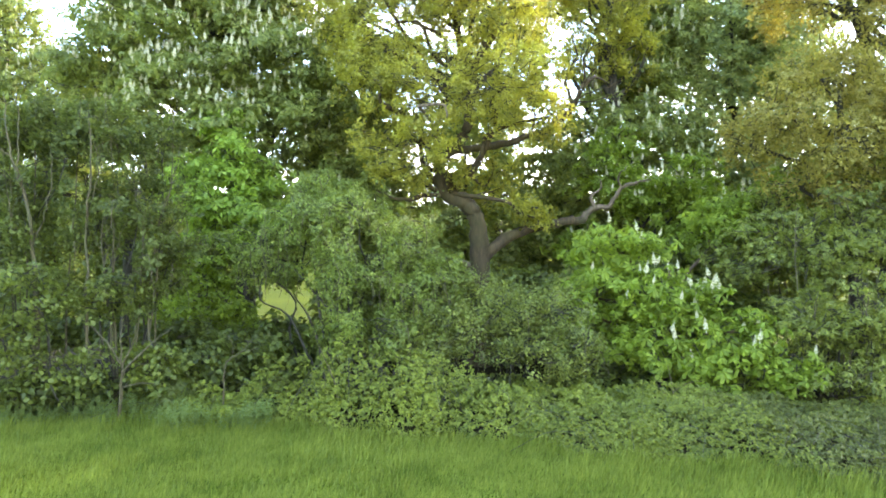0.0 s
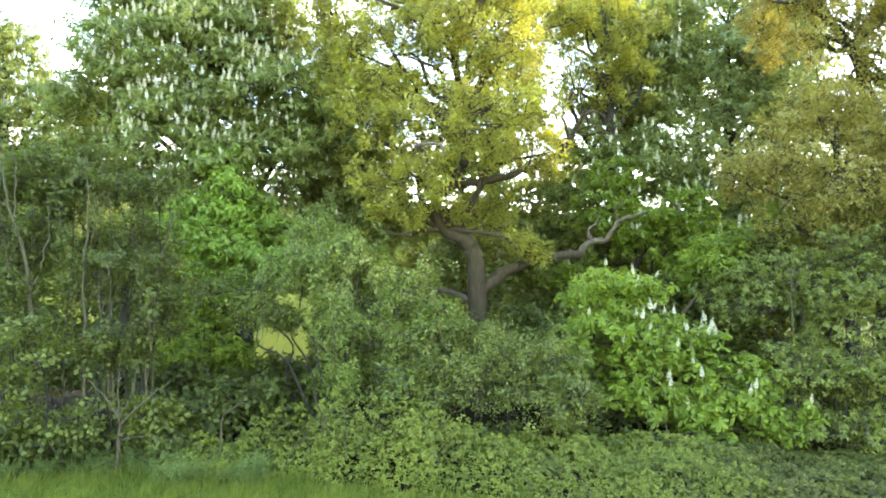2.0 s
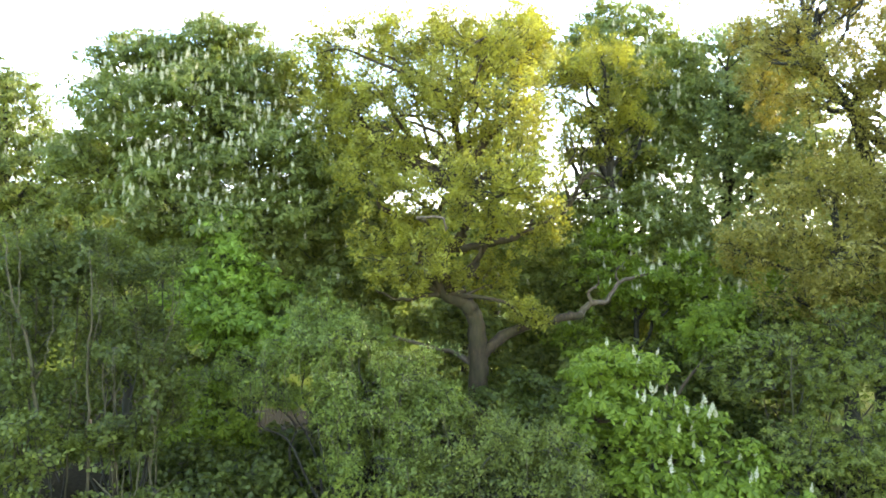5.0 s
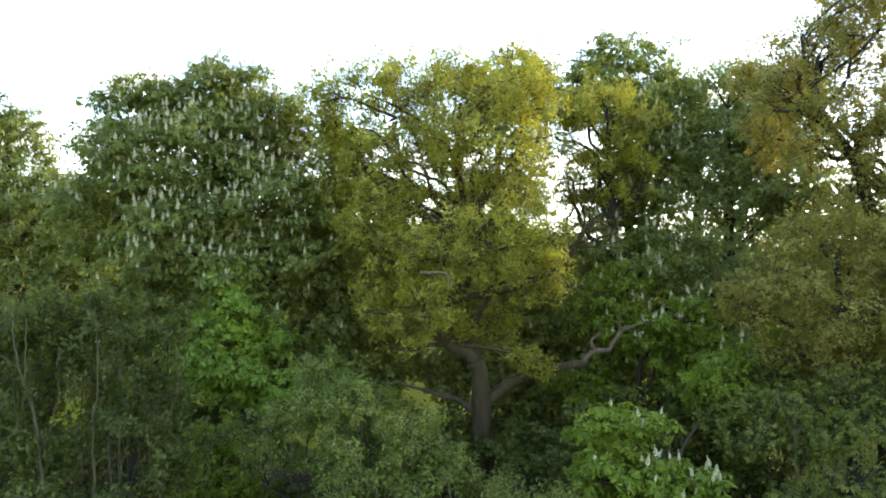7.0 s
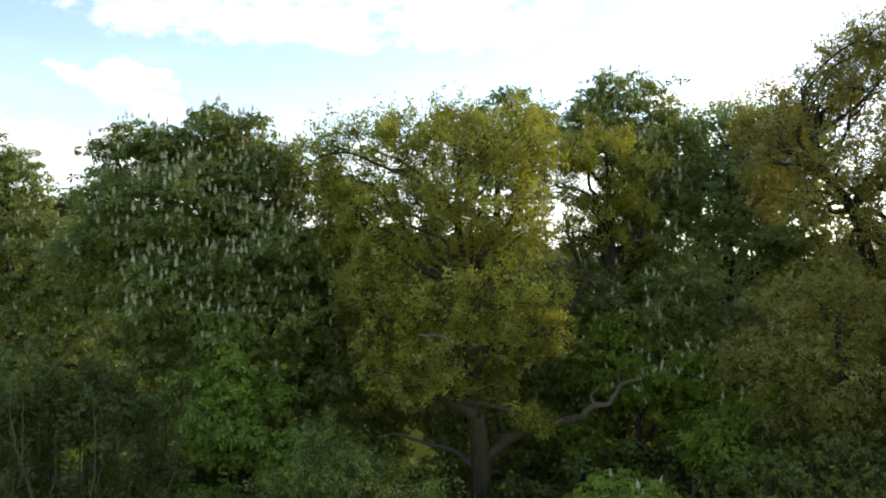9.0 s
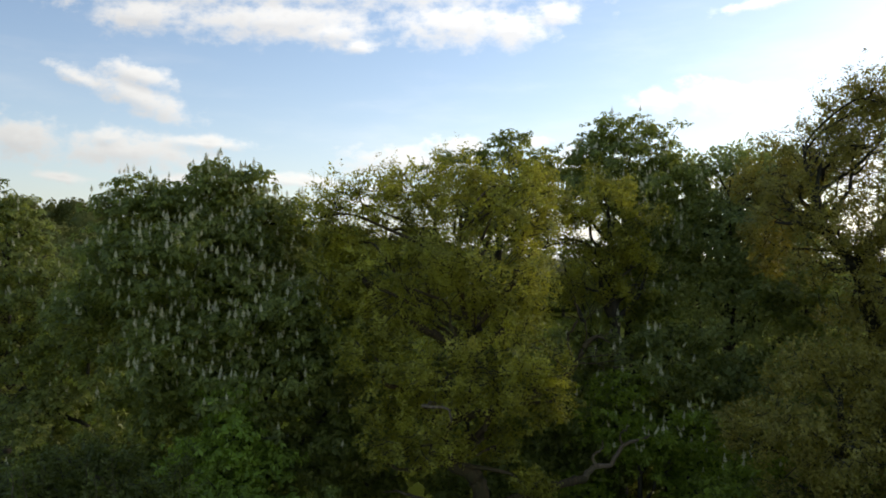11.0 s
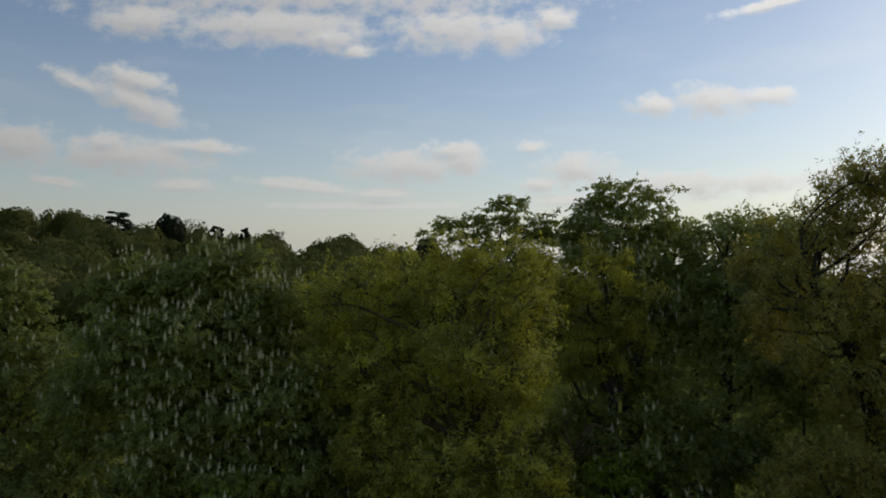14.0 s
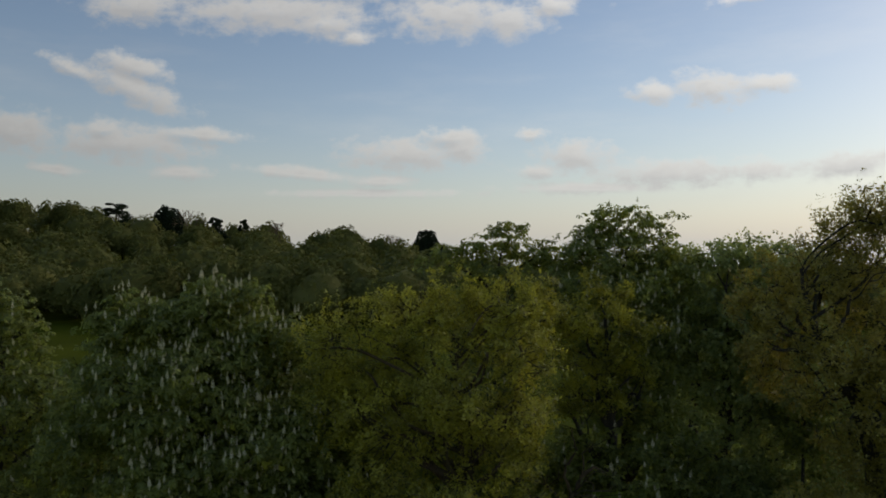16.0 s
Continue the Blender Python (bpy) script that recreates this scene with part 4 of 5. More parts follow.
# ---- the tall trees ----
plant("horse_chestnut", "tall horse chestnut in full white blossom", "tree", CHESTNUT, (-6.3, 23.6, 0), "chestnut", "chestnut", 5.6, 11,
      trunk=[(-6.3, 23.6, -0.1, 0.34), (-6.4, 23.6, 2.5, 0.29), (-6.8, 23.8, 5.5, 0.25), (-7.6, 24.2, 9.0, 0.18), (-7.7, 24.6, 12.4, 0.06)],
      r=0.3, gap=-0.4, spikes=660, twig_share=0.34, tips=0, spike_size=0.9, gap_size=2.4, share=0.5, scale=1.22, cap=0.65)
oak = plant("oak_tree", "spreading oak with young yellow-green leaves and crooked limbs", "tree", OAK + OAK_BOUGHS, (1.1, 21.5, 0), "oak", "oak", 6.8, 12, bark=BARK,
      trunk=[(1.1, 21.5, -0.1, 0.41), (1.12, 21.5, 1.4, 0.33), (1.08, 21.5, 2.8, 0.30), (1.0, 21.4, 4.2, 0.25), (0.67, 21.3, 4.7, 0.23), (0.12, 21.2, 5.0, 0.20),
             (-0.1, 21.2, 5.55, 0.18), (0.0, 21.2, 6.05, 0.17), (0.5, 21.3, 6.5, 0.16), (0.8, 21.5, 7.4, 0.14), (0.7, 21.9, 8.8, 0.12), (0.4, 22.4, 10.4, 0.09), (0.5, 23.0, 12.4, 0.05)],
      r=0.3, fork=0.4, gap=0.02, crook=0.2,
      limbs=[([(1.08, 21.5, 2.9, 0.21), (1.5, 21.5, 3.4, 0.18), (2.5, 21.6, 4.0, 0.15), (3.6, 21.8, 4.2, 0.13), (4.25, 22.0, 4.28, 0.12)], BARK),
             ([(4.2, 22.0, 4.28, 0.11), (4.55, 22.0, 4.65, 0.09), (5.0, 22.0, 4.7, 0.075), (5.4, 22.1, 5.25, 0.06), (5.8, 22.1, 5.4, 0.05), (6.35, 22.2, 5.52, 0.03)], PALEBARK),
             ([(4.55, 22.0, 4.65, 0.06), (4.45, 21.9, 5.0, 0.045), (4.75, 21.9, 5.2, 0.03), (4.7, 21.8, 5.5, 0.012)], PALEBARK),
             ([(5.4, 22.1, 5.25, 0.045), (5.3, 22.0, 5.6, 0.03), (5.55, 21.9, 5.9, 0.012)], PALEBARK),
             ([(0.5, 21.3, 6.3, 0.13), (1.5, 21.6, 6.45, 0.11), (2.65, 21.8, 6.8, 0.095), (3.75, 22.0, 7.45, 0.08), (4.2, 22.0, 8.3, 0.07), (4.6, 22.0, 8.6, 0.045),
               (5.0, 22.0, 8.4, 0.02)], BARK),
             ([(0.7, 21.8, 8.4, 0.14), (1.3, 21.6, 9.5, 0.13), (1.9, 21.5, 10.1, 0.10), (2.3, 21.8, 11.2, 0.06), (2.4, 22.4, 12.6, 0.02)], BARK),
             ([(0.7, 21.8, 8.2, 0.14), (-1.0, 22.0, 9.0, 0.12), (-2.2, 22.2, 9.9, 0.10), (-3.0, 22.3, 11.0, 0.06), (-3.6, 22.3, 12.3, 0.02)], BARK),
             ([(3.9, 22.0, 7.7, 0.06), (3.7, 21.9, 8.5, 0.045), (4.0, 21.8, 9.2, 0.03), (3.8, 21.7, 9.9, 0.012)], BARK),
             ([(0.9, 21.6, 2.9, 0.10), (0.3, 22.8, 3.05, 0.075), (-0.7, 23.2, 3.25, 0.06), (-1.4, 23.3, 3.45, 0.045), (-2.0, 23.4, 3.4, 0.02)], PALEBARK),
             ([(0.1, 21.2, 5.0, 0.09), (-0.4, 21.1, 4.95, 0.07), (-1.3, 21.0, 4.85, 0.05), (-1.9, 21.0, 5.1, 0.02)], BARK),
             ([(0.0, 21.2, 6.0, 0.07), (-0.3, 20.2, 6.9, 0.05), (-0.6, 19.0, 7.1, 0.045), (0.0, 18.7, 7.1, 0.035), (0.1, 18.6, 6.75, 0.014)], PALEBARK)],
      tips=320, gap_size=1.5, share=0.34, puffs=23, ragged=1.0)
bare_twigs(oak, [(2.65, 21.8, 6.9, 0.8, 0.04, 0.3), (3.3, 21.9, 7.2, 0.9, 0.04, 0.5), (3.75, 22.0, 7.5, 0.9, 0.035, -0.2), (4.2, 22.0, 8.3, 0.8, 0.03, 0.1),
                 (3.9, 22.0, 7.8, 0.8, 0.03, 0.8), (2.2, 23.0, 9.3, 1.0, 0.04, 0.9), (2.4, 23.0, 10.6, 1.0, 0.035, 0.8), (-3.2, 22.5, 11.6, 0.7, 0.025, -0.1),
                 (-2.6, 22.5, 12.2, 0.6, 0.022, -0.3), (-1.2, 23.0, 12.8, 0.6, 0.02, 0.0), (2.3, 24.0, 13.5, 0.6, 0.02, 0.2)], 121, BARK)
slender_oak = plant("oak_tree", "slender oak with pale yellow-green young leaves and a dark trunk", "tree", YOUNG_OAK, (6.42, 26.2, 0), "oak", "oak", 5.2, 13, bark=DARKBARK,
      trunk=[(6.42, 26.21, -0.10, 0.3), (6.31, 26.21, 3.75, 0.25), (6.15, 26.11, 8.04, 0.2), (5.99, 26.00, 10.71, 0.12), (5.89, 26.11, 12.85, 0.05)],
      r=0.28, fork=0.55, gap=0.08, crook=0.18,
      limbs=[([(6.21, 26.11, 7.39, 0.12), (5.35, 25.89, 8.04, 0.09), (4.60, 25.68, 9.32, 0.06), (4.28, 25.68, 10.60, 0.02)], DARKBARK),
             ([(6.21, 26.11, 8.68, 0.12), (6.96, 26.00, 9.64, 0.08), (7.38, 26.00, 10.82, 0.03)], DARKBARK),
             ([(6.21, 26.11, 8.36, 0.11), (5.67, 26.00, 9.53, 0.09), (5.56, 25.89, 11.03, 0.05)], DARKBARK)], tips=110, gap_size=1.9, share=0.34, puffs=22, ragged=1.0)
bare_twigs(slender_oak, [(5.6, 25.9, 7.6, 0.9, 0.035, -0.6), (5.2, 25.9, 8.4, 0.8, 0.03, -0.5), (5.0, 25.8, 9.0, 0.8, 0.03, -0.3), (6.6, 26.0, 9.3, 0.8, 0.03, 0.5),
                         (4.7, 25.8, 9.6, 0.7, 0.025, -0.4)], 122, DARKBARK)
plant("horse_chestnut", "horse chestnut with sparse white blossom behind the oaks", "tree", TALL_CHESTNUT, (7.4, 28.5, 0), "chestnut", "chestnut", 4.1, 14,
      trunk=[(7.4, 28.5, -0.1, 0.32), (7.4, 28.6, 5.0, 0.26), (7.5, 29.4, 10.0, 0.17), (7.7, 30.6, 14.8, 0.05)], r=0.28, gap=-0.04, spikes=170, twig_share=0.34, tips=0, spike_size=0.9, gap_size=2.4, share=0.5, scale=1.25, cap=0.65)
plant("horse_chestnut", "horse chestnut with plain green leaves between bigger trees", "tree", MID_CHESTNUT, (-3.9, 27.0, 0), "chestnut", "chestnut", 5.5, 39,
      trunk=[(-3.9, 27.0, -0.1, 0.22), (-3.9, 27.0, 4.0, 0.18), (-3.9, 27.0, 8.0, 0.11), (-3.9, 27.0, 10.2, 0.04)], r=0.2, gap=-0.3, twig_share=0.4, share=0.5, cap=0.65)
plant("horse_chestnut", "horse chestnut thick with white flower spikes behind the slender oak", "tree", BLOSSOM_CHESTNUT, (7.1, 28.3, 0), "chestnut", "chestnut", 5, 38,
      trunk=[(7.1, 28.3, -0.1, 0.22), (7.1, 28.3, 4.0, 0.18), (7.2, 28.3, 8.0, 0.12), (7.3, 28.3, 12.6, 0.04)], r=0.2, gap=-0.2, spikes=110, spike_size=0.9, twig_share=0.34, share=0.5, scale=1.15, cap=0.65)
plant("horse_chestnut", "horse chestnut with dark green fingered leaves behind the oak", "tree", BACK_CHESTNUT, (2.2, 30.2, 0), "chestnut", "chestnut", 4.6, 15,
      trunk=[(2.2, 30.2, -0.1, 0.28), (2.2, 30.2, 6.0, 0.22), (2.3, 30.5, 11.0, 0.14), (2.5, 30.8, 14.6, 0.05)], r=0.26, gap=-0.05, spikes=30, twig_share=0.4, tips=0, spike_size=0.9, gap_size=2.4, share=0.5, scale=1.2, cap=0.65)
plant("lime_tree", "tall lime tree with drooping green leaf sprays", "tree", LIME, (11.6, 29.2, 0), "lime", "lime", 4.0, 16,
      trunk=[(11.6, 29.2, -0.1, 0.32), (11.5, 29.2, 5.0, 0.27), (11.6, 29.4, 9.5, 0.19), (11.7, 29.7, 13.6, 0.05)], r=0.3, gap=-0.04, twig_share=0.6, tips=30, gap_size=2.4, share=0.5, scale=1.15)
plant("lime_tree", "lime tree with a full dark crown behind the others", "tree", LIME_BACK, (11.0, 31.6, 0), "lime", "lime", 3.4, 20,
      trunk=[(11.0, 31.6, -0.1, 0.3), (11.0, 31.6, 6.0, 0.24), (11.2, 31.6, 10.5, 0.16), (11.3, 31.6, 14.0, 0.05)], r=0.28, gap=-0.2, twig_share=0.4, scale=1.35, share=0.5)
right_oak = plant("oak_tree", "big oak with thin bronze-green young leaves and dark twisting limbs", "tree", RIGHT_OAK, (14.2, 22.9, 0), "oak", "brownoak", 4.5, 17, bark=DARKBARK,
      trunk=[(14.2, 22.9, -0.1, 0.38), (14.0, 22.9, 4.0, 0.29), (13.7, 22.9, 8.0, 0.24), (13.35, 22.9, 9.7, 0.20), (12.97, 22.9, 10.7, 0.17), (12.1, 22.9, 11.75, 0.13),
             (11.95, 22.9, 12.4, 0.11), (11.6, 23.0, 13.3, 0.08), (11.5, 23.2, 14.6, 0.04)], r=0.2, fork=0.5, gap=-0.1, crook=0.22,
      limbs=[([(12.1, 22.9, 11.75, 0.10), (11.2, 22.6, 12.0, 0.075), (10.3, 22.6, 12.1, 0.03)], DARKBARK),
             ([(12.97, 22.9, 10.7, 0.10), (12.1, 22.5, 10.6, 0.07), (11.3, 22.4, 11.0, 0.03)], DARKBARK),
             ([(12.0, 22.9, 12.2, 0.08), (12.7, 22.8, 13.0, 0.06), (12.9, 22.8, 14.2, 0.03)], DARKBARK)],
      tips=160, gap_size=2.6, share=0.36, puffs=21, ragged=0.9)
bare_twigs(right_oak, [(11.2, 22.6, 12.0, 0.8, 0.03, -0.3), (11.9, 22.9, 12.6, 0.9, 0.035, 0.3), (11.6, 23.0, 13.3, 0.9, 0.035, -0.2), (12.9, 22.8, 13.6, 0.8, 0.03, 0.2),
                       (12.1, 22.5, 10.6, 0.8, 0.03, -0.6), (10.6, 22.6, 12.1, 0.6, 0.02, -0.8)], 123, DARKBARK)
plant("oak_tree", "low oak boughs with bronze-tinged young leaves", "tree", BROWN_OAK, (11.0, 19.3, 0), "oak", "brownoak", 6.6, 18, bark=DARKBARK,
      trunk=[(11.0, 19.3, -0.1, 0.22), (10.9, 19.3, 3.0, 0.18), (10.6, 19.2, 5.5, 0.13), (10.4, 19.2, 7.6, 0.04)], r=0.22, gap=-0.15, crook=0.18, tips=60, gap_size=2.4, share=0.38, puffs=19, scale=0.9, ragged=0.5)
plant("horse_chestnut", "horse chestnut in white blossom standing apart at the wood edge", "tree", FAR_LEFT, (-16.6, 27.6, 0), "chestnut", "chestnut", 3.3, 19,
      trunk=[(-16.6, 27.6, -0.1, 0.3), (-16.6, 27.6, 5.0, 0.24), (-16.8, 28.0, 9.0, 0.16), (-17.0, 28.4, 12.5, 0.05)], r=0.28, spikes=70, spike_size=0.9, gap=-0.4, share=0.5, scale=1.15, cap=0.65)

# trees added out of view on the right, to block sun patches on the grass
for i, (x, y, h) in enumerate(((15.3, 17.6, 10.0), (17.2, 23.5, 14.0), (19.8, 19.6, 13.0), (22.0, 27.0, 15.0), (17.6, 20.6, 14.0), (21.0, 24.0, 15.5), (20.6, 28.8, 16.0), (25.0, 31.8, 18.0))):
    more = [(x, y, h * 0.8, 2.2, 2.2, 2.4), (x - 0.8, y - 0.6, h * 0.5, 2.6, 2.4, 2.6), (x + 0.9, y + 0.4, h * 0.35, 2.4, 2.2, 2.2), (x, y, h * 0.2, 2.2, 2.0, 1.6)]
    plant("lime_tree", "unseen lime tree added to keep the sun off the meadow", "tree", more, (x, y, 0), "lime", "lime", 0.6, 30 + i,
          trunk=[(x, y, -0.1, 0.28), (x, y, h * 0.5, 0.2), (x, y, h * 0.85, 0.05)], r=0.28, gap=-0.5, scale=1.85, twig_share=0.3)

# ---- shrubs along the edge ----
plant("elder_shrub", "tall elder with thin pale stems and dull green leaves", "shrub", ELDER, (-8.9, 15.7, 0), "small", "elder", 6.0, 21, bark=TWIG, stems=True,
      limbs=[([(-8.34, 14.9, -0.05, 0.055), (-8.29, 14.9, 2.0, 0.046), (-8.36, 14.9, 3.4, 0.040), (-8.58, 14.9, 4.6, 0.030), (-8.88, 14.9, 5.5, 0.020), (-9.06, 15.0, 6.6, 0.008)], SHOOT),
             ([(-8.55, 14.9, 4.45, 0.024), (-8.65, 14.8, 5.1, 0.020), (-8.61, 14.8, 5.9, 0.014), (-8.70, 14.8, 6.7, 0.006)], SHOOT),
             ([(-8.38, 14.9, 3.5, 0.020), (-8.09, 14.8, 4.1, 0.016), (-7.95, 14.8, 4.8, 0.011), (-7.98, 14.8, 5.5, 0.005)], SHOOT),
             ([(-8.81, 14.9, 5.3, 0.014), (-9.17, 14.8, 5.6, 0.010), (-9.37, 14.8, 6.2, 0.005)], SHOOT),
             ([(-7.36, 15.0, -0.05, 0.034), (-7.31, 15.0, 2.2, 0.030), (-7.35, 15.0, 3.8, 0.025), (-7.26, 15.0, 5.2, 0.016), (-7.31, 15.0, 6.4, 0.005)], SHOOT),
             ([(-7.33, 15.0, 4.0, 0.014), (-7.11, 14.9, 4.7, 0.010), (-7.02, 14.9, 5.5, 0.004)], SHOOT),
             ([(-6.08, 15.3, -0.05, 0.03), (-6.18, 15.3, 2.0, 0.026), (-6.03, 15.3, 3.5, 0.020), (-5.72, 15.3, 4.7, 0.012), (-5.51, 15.3, 5.6, 0.004)], SHOOT),
             ([(-6.06, 15.3, 3.3, 0.014), (-6.39, 15.2, 4.2, 0.010), (-6.44, 15.2, 5.1, 0.004)], SHOOT)], r=0.03, gap=0.0, shoots=7, tips=40, scale=1.4)
plant("elder_shrub", "tall elder with dull grey-green leaves and pale upright shoots", "shrub", HAWTHORN, (-6.9, 15.8, 0), "small", "elder", 6, 22, bark=DARKBARK, stems=True, r=0.032, gap=0.03, limbs=[([(-7.35, 16.9, -0.05, 0.15), (-7.4, 16.9, 1.4, 0.13), (-7.25, 16.8, 3.0, 0.10), (-7.0, 16.6, 5.0, 0.05)], DARKBARK)], shoots=6, tips=40, hang=40, scale=1.3)
plant("field_maple", "low field maple with yellow-green leaves", "shrub", MAPLE, (-7.6, 14.8, 0), "broad", "maple", 10, 23, bark=TWIG, stems=True, r=0.022, scale=0.82, gap=0.02)
plant("horse_chestnut", "young horse chestnut with fresh bright green leaves in tiers", "tree", SYCAMORE, (-5.6, 20.6, 0), "chestnut", "sycamore", 9, 24,
      trunk=[(-5.6, 20.6, -0.1, 0.20), (-5.65, 20.6, 2.5, 0.15), (-5.9, 20.7, 5.0, 0.07), (-6.2, 20.9, 6.9, 0.015)], r=0.12, scale=1.2)
plant("chestnut_sapling", "small horse chestnut sapling with big bright leaves", "tree", SAPLING, (-5.9, 18.4, 0), "chestnut", "lowchestnut", 13, 25,
      trunk=[(-5.9, 18.4, -0.1, 0.06), (-5.9, 18.4, 1.0, 0.05), (-6.0, 18.4, 2.6, 0.015)], r=0.1, fork=0.2)
plant("sallow_bush", "rounded grey-green sallow bush with drooping twigs", "bush", WILLOW, (-2.2, 16.6, 0), "willow", "willow", 10, 26, bark=DARKBARK, stems=True, r=0.045, tips=90, gap=-0.1, hang=120,
      limbs=[([(-2.7, 18.6, -0.05, 0.07), (-3.1, 19.0, 0.9, 0.06), (-3.9, 19.5, 1.33, 0.05), (-5.3, 19.8, 1.38, 0.03)], DARKBARK)], scale=1.05, tufts=9)
plant("privet_bush", "dark small-leaved privet bush above the brambles", "bush", IVY_SHRUB, (1.3, 15.7, 0), "ivy", "ivy", 12, 27, bark=DARKBARK, stems=True, r=0.02, tips=60, gap=-0.15, hang=16)
plant("horse_chestnut", "young horse chestnut with bright green leaves and white flower spikes", "tree", LOW_CHESTNUT, (5.5, 18.0, 0), "chestnut", "lowchestnut", 9.5, 28, bark=BARK,
      trunk=[(5.5, 18.0, -0.1, 0.12), (5.5, 18.0, 1.2, 0.10), (5.6, 18.2, 2.2, 0.06), (5.7, 18.4, 3.2, 0.02)], r=0.14, fork=0.1, spikes=44, spike_size=0.9, big_leaves=260, scale=1.12, gap=-0.12)
plant("horse_chestnut", "half-grown horse chestnut hung with white flower spikes beside the dead limb", "tree", LIMB_CHESTNUT, (6.4, 23.6, 0), "chestnut", "lowchestnut", 7.5, 37,
      trunk=[(6.4, 23.6, -0.1, 0.12), (6.4, 23.6, 2.5, 0.10), (6.3, 23.6, 4.6, 0.06), (6.1, 23.6, 6.6, 0.02)], r=0.14, fork=0.3, spikes=100, spike_size=0.85, scale=1.15, gap=-0.1, twig_share=0.5)
plant("maple_thicket", "broad thicket of dull green field maple", "shrub", HAZEL, (8.9, 16.8, 0), "chestnut", "hazel", 9.5, 29, bark=DARKBARK, stems=True, r=0.03, scale=0.72, gap=-0.15, shoots=8, tips=0)
# filler bushes for the dark gaps; the front ones take the shade-darkened leaf
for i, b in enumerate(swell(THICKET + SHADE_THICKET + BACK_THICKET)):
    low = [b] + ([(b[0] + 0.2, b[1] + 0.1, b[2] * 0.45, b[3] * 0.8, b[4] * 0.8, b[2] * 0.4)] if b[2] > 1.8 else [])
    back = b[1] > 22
    plant("understorey_bush", "dark green bush added to keep the gaps under the trees in shade", "bush", low, (b[0], b[1], 0), "broad", "chestnut" if back else "thicket", 4.0 if back else 7, 40 + i, stems=True, r=0.025,
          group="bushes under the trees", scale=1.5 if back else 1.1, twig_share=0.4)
# taller young growth between the big trees
for i, b in enumerate(swell(YOUNG_GROWTH)):
    low = [b, (b[0] + 0.2, b[1] + 0.1, b[2] * 0.5, b[3] * 0.8, b[4] * 0.8, b[2] * 0.35)]
    plant("young_tree", "slim young tree filling the gap between bigger trees", "tree", low, (b[0], b[1], 0), "broad", "chestnut", 4.5, 140 + i,
          trunk=[(b[0], b[1], -0.1, 0.12), (b[0], b[1], b[2] * 0.5, 0.09), (b[0], b[1], b[2] + 0.5 * b[5], 0.02)], r=0.12, group="young trees among the big ones",
          scale=1.5, twig_share=0.4, gap=-0.02)


# dead wood and dry stalks along the edge
def dead_branch(name, label, lines, at):
    """A bare dead branch; its forks are parts of their own."""
    rng = np.random.default_rng(int(abs(at[0]) * 100))
    lines = [[(x * 0.955, y * 0.955, z, r) for x, y, z, r in ctrl] for ctrl in lines]
    at = (at[0] * 0.955, at[1] * 0.955, at[2])
    ob = thing(name, at, label, "branch")
    stock = None
    for k, ctrl in enumerate(lines):
        piece = part("stem" if k == 0 else "fork", mesh_of("fork", *tube(curve_points(ctrl, 5, 0.008, rng), 6, 0.08, rng), SHOOT, True), ob, under=stock)
        stock = stock or piece


dead_branch("dead_branch", "pale forked dead branch standing in the shrubs", [
    [(-6.55, 14.7, -0.03, 0.035), (-6.45, 14.6, 0.7, 0.032), (-6.38, 14.5, 1.15, 0.028)],
    [(-6.38, 14.5, 1.15, 0.02), (-6.6, 14.45, 1.55, 0.016), (-6.95, 14.4, 1.95, 0.008)],
    [(-6.38, 14.5, 1.15, 0.02), (-6.42, 14.5, 1.6, 0.014), (-6.38, 14.5, 2.1, 0.006)],
    [(-6.38, 14.5, 1.2, 0.018), (-6.15, 14.45, 1.6, 0.013), (-6.05, 14.4, 2.0, 0.006)],
    [(-6.4, 14.5, 1.05, 0.022), (-6.0, 14.4, 1.4, 0.017), (-5.6, 14.4, 1.75, 0.011), (-5.3, 14.35, 1.95, 0.006)],
    [(-6.45, 14.6, 0.75, 0.018), (-6.0, 14.5, 0.85, 0.013), (-5.55, 14.4, 0.83, 0.006)]], (-6.55, 14.7, 0))
dead_branch("dead_branch", "curved dead bramble stem arching over the bank", [
    [(-4.5, 14.9, -0.03, 0.018), (-4.45, 14.8, 0.7, 0.016), (-4.4, 14.7, 1.15, 0.014), (-4.1, 14.6, 1.4, 0.011), (-3.7, 14.6, 1.5, 0.006)],
    [(-4.25, 14.65, 1.3, 0.010), (-4.2, 14.6, 1.55, 0.007), (-4.35, 14.6, 1.75, 0.004)],
    [(-4.05, 14.6, 1.42, 0.009), (-3.8, 14.6, 1.7, 0.004)]], (-4.5, 14.9, 0))
dead_branch("dead_branch", "thin pale dead stem leaning over the brambles", [
    [(-2.0, 14.6, -0.03, 0.014), (-2.15, 14.4, 0.9, 0.012), (-2.4, 14.2, 1.55, 0.008), (-2.5, 14.15, 1.9, 0.004)]], (-2.0, 14.6, 0))
dead_branch("dead_branch", "pale bare twigs under the chestnut", [
    [(4.85, 15.3, -0.03, 0.016), (4.8, 15.2, 0.6, 0.013), (4.65, 15.1, 1.1, 0.006)],
    [(4.8, 15.2, 0.55, 0.010), (5.1, 15.1, 0.75, 0.008), (5.4, 15.1, 0.8, 0.004)],
    [(4.83, 15.25, 0.3, 0.010), (4.55, 15.2, 0.6, 0.007), (4.35, 15.2, 0.95, 0.004)]], (4.85, 15.3, 0))


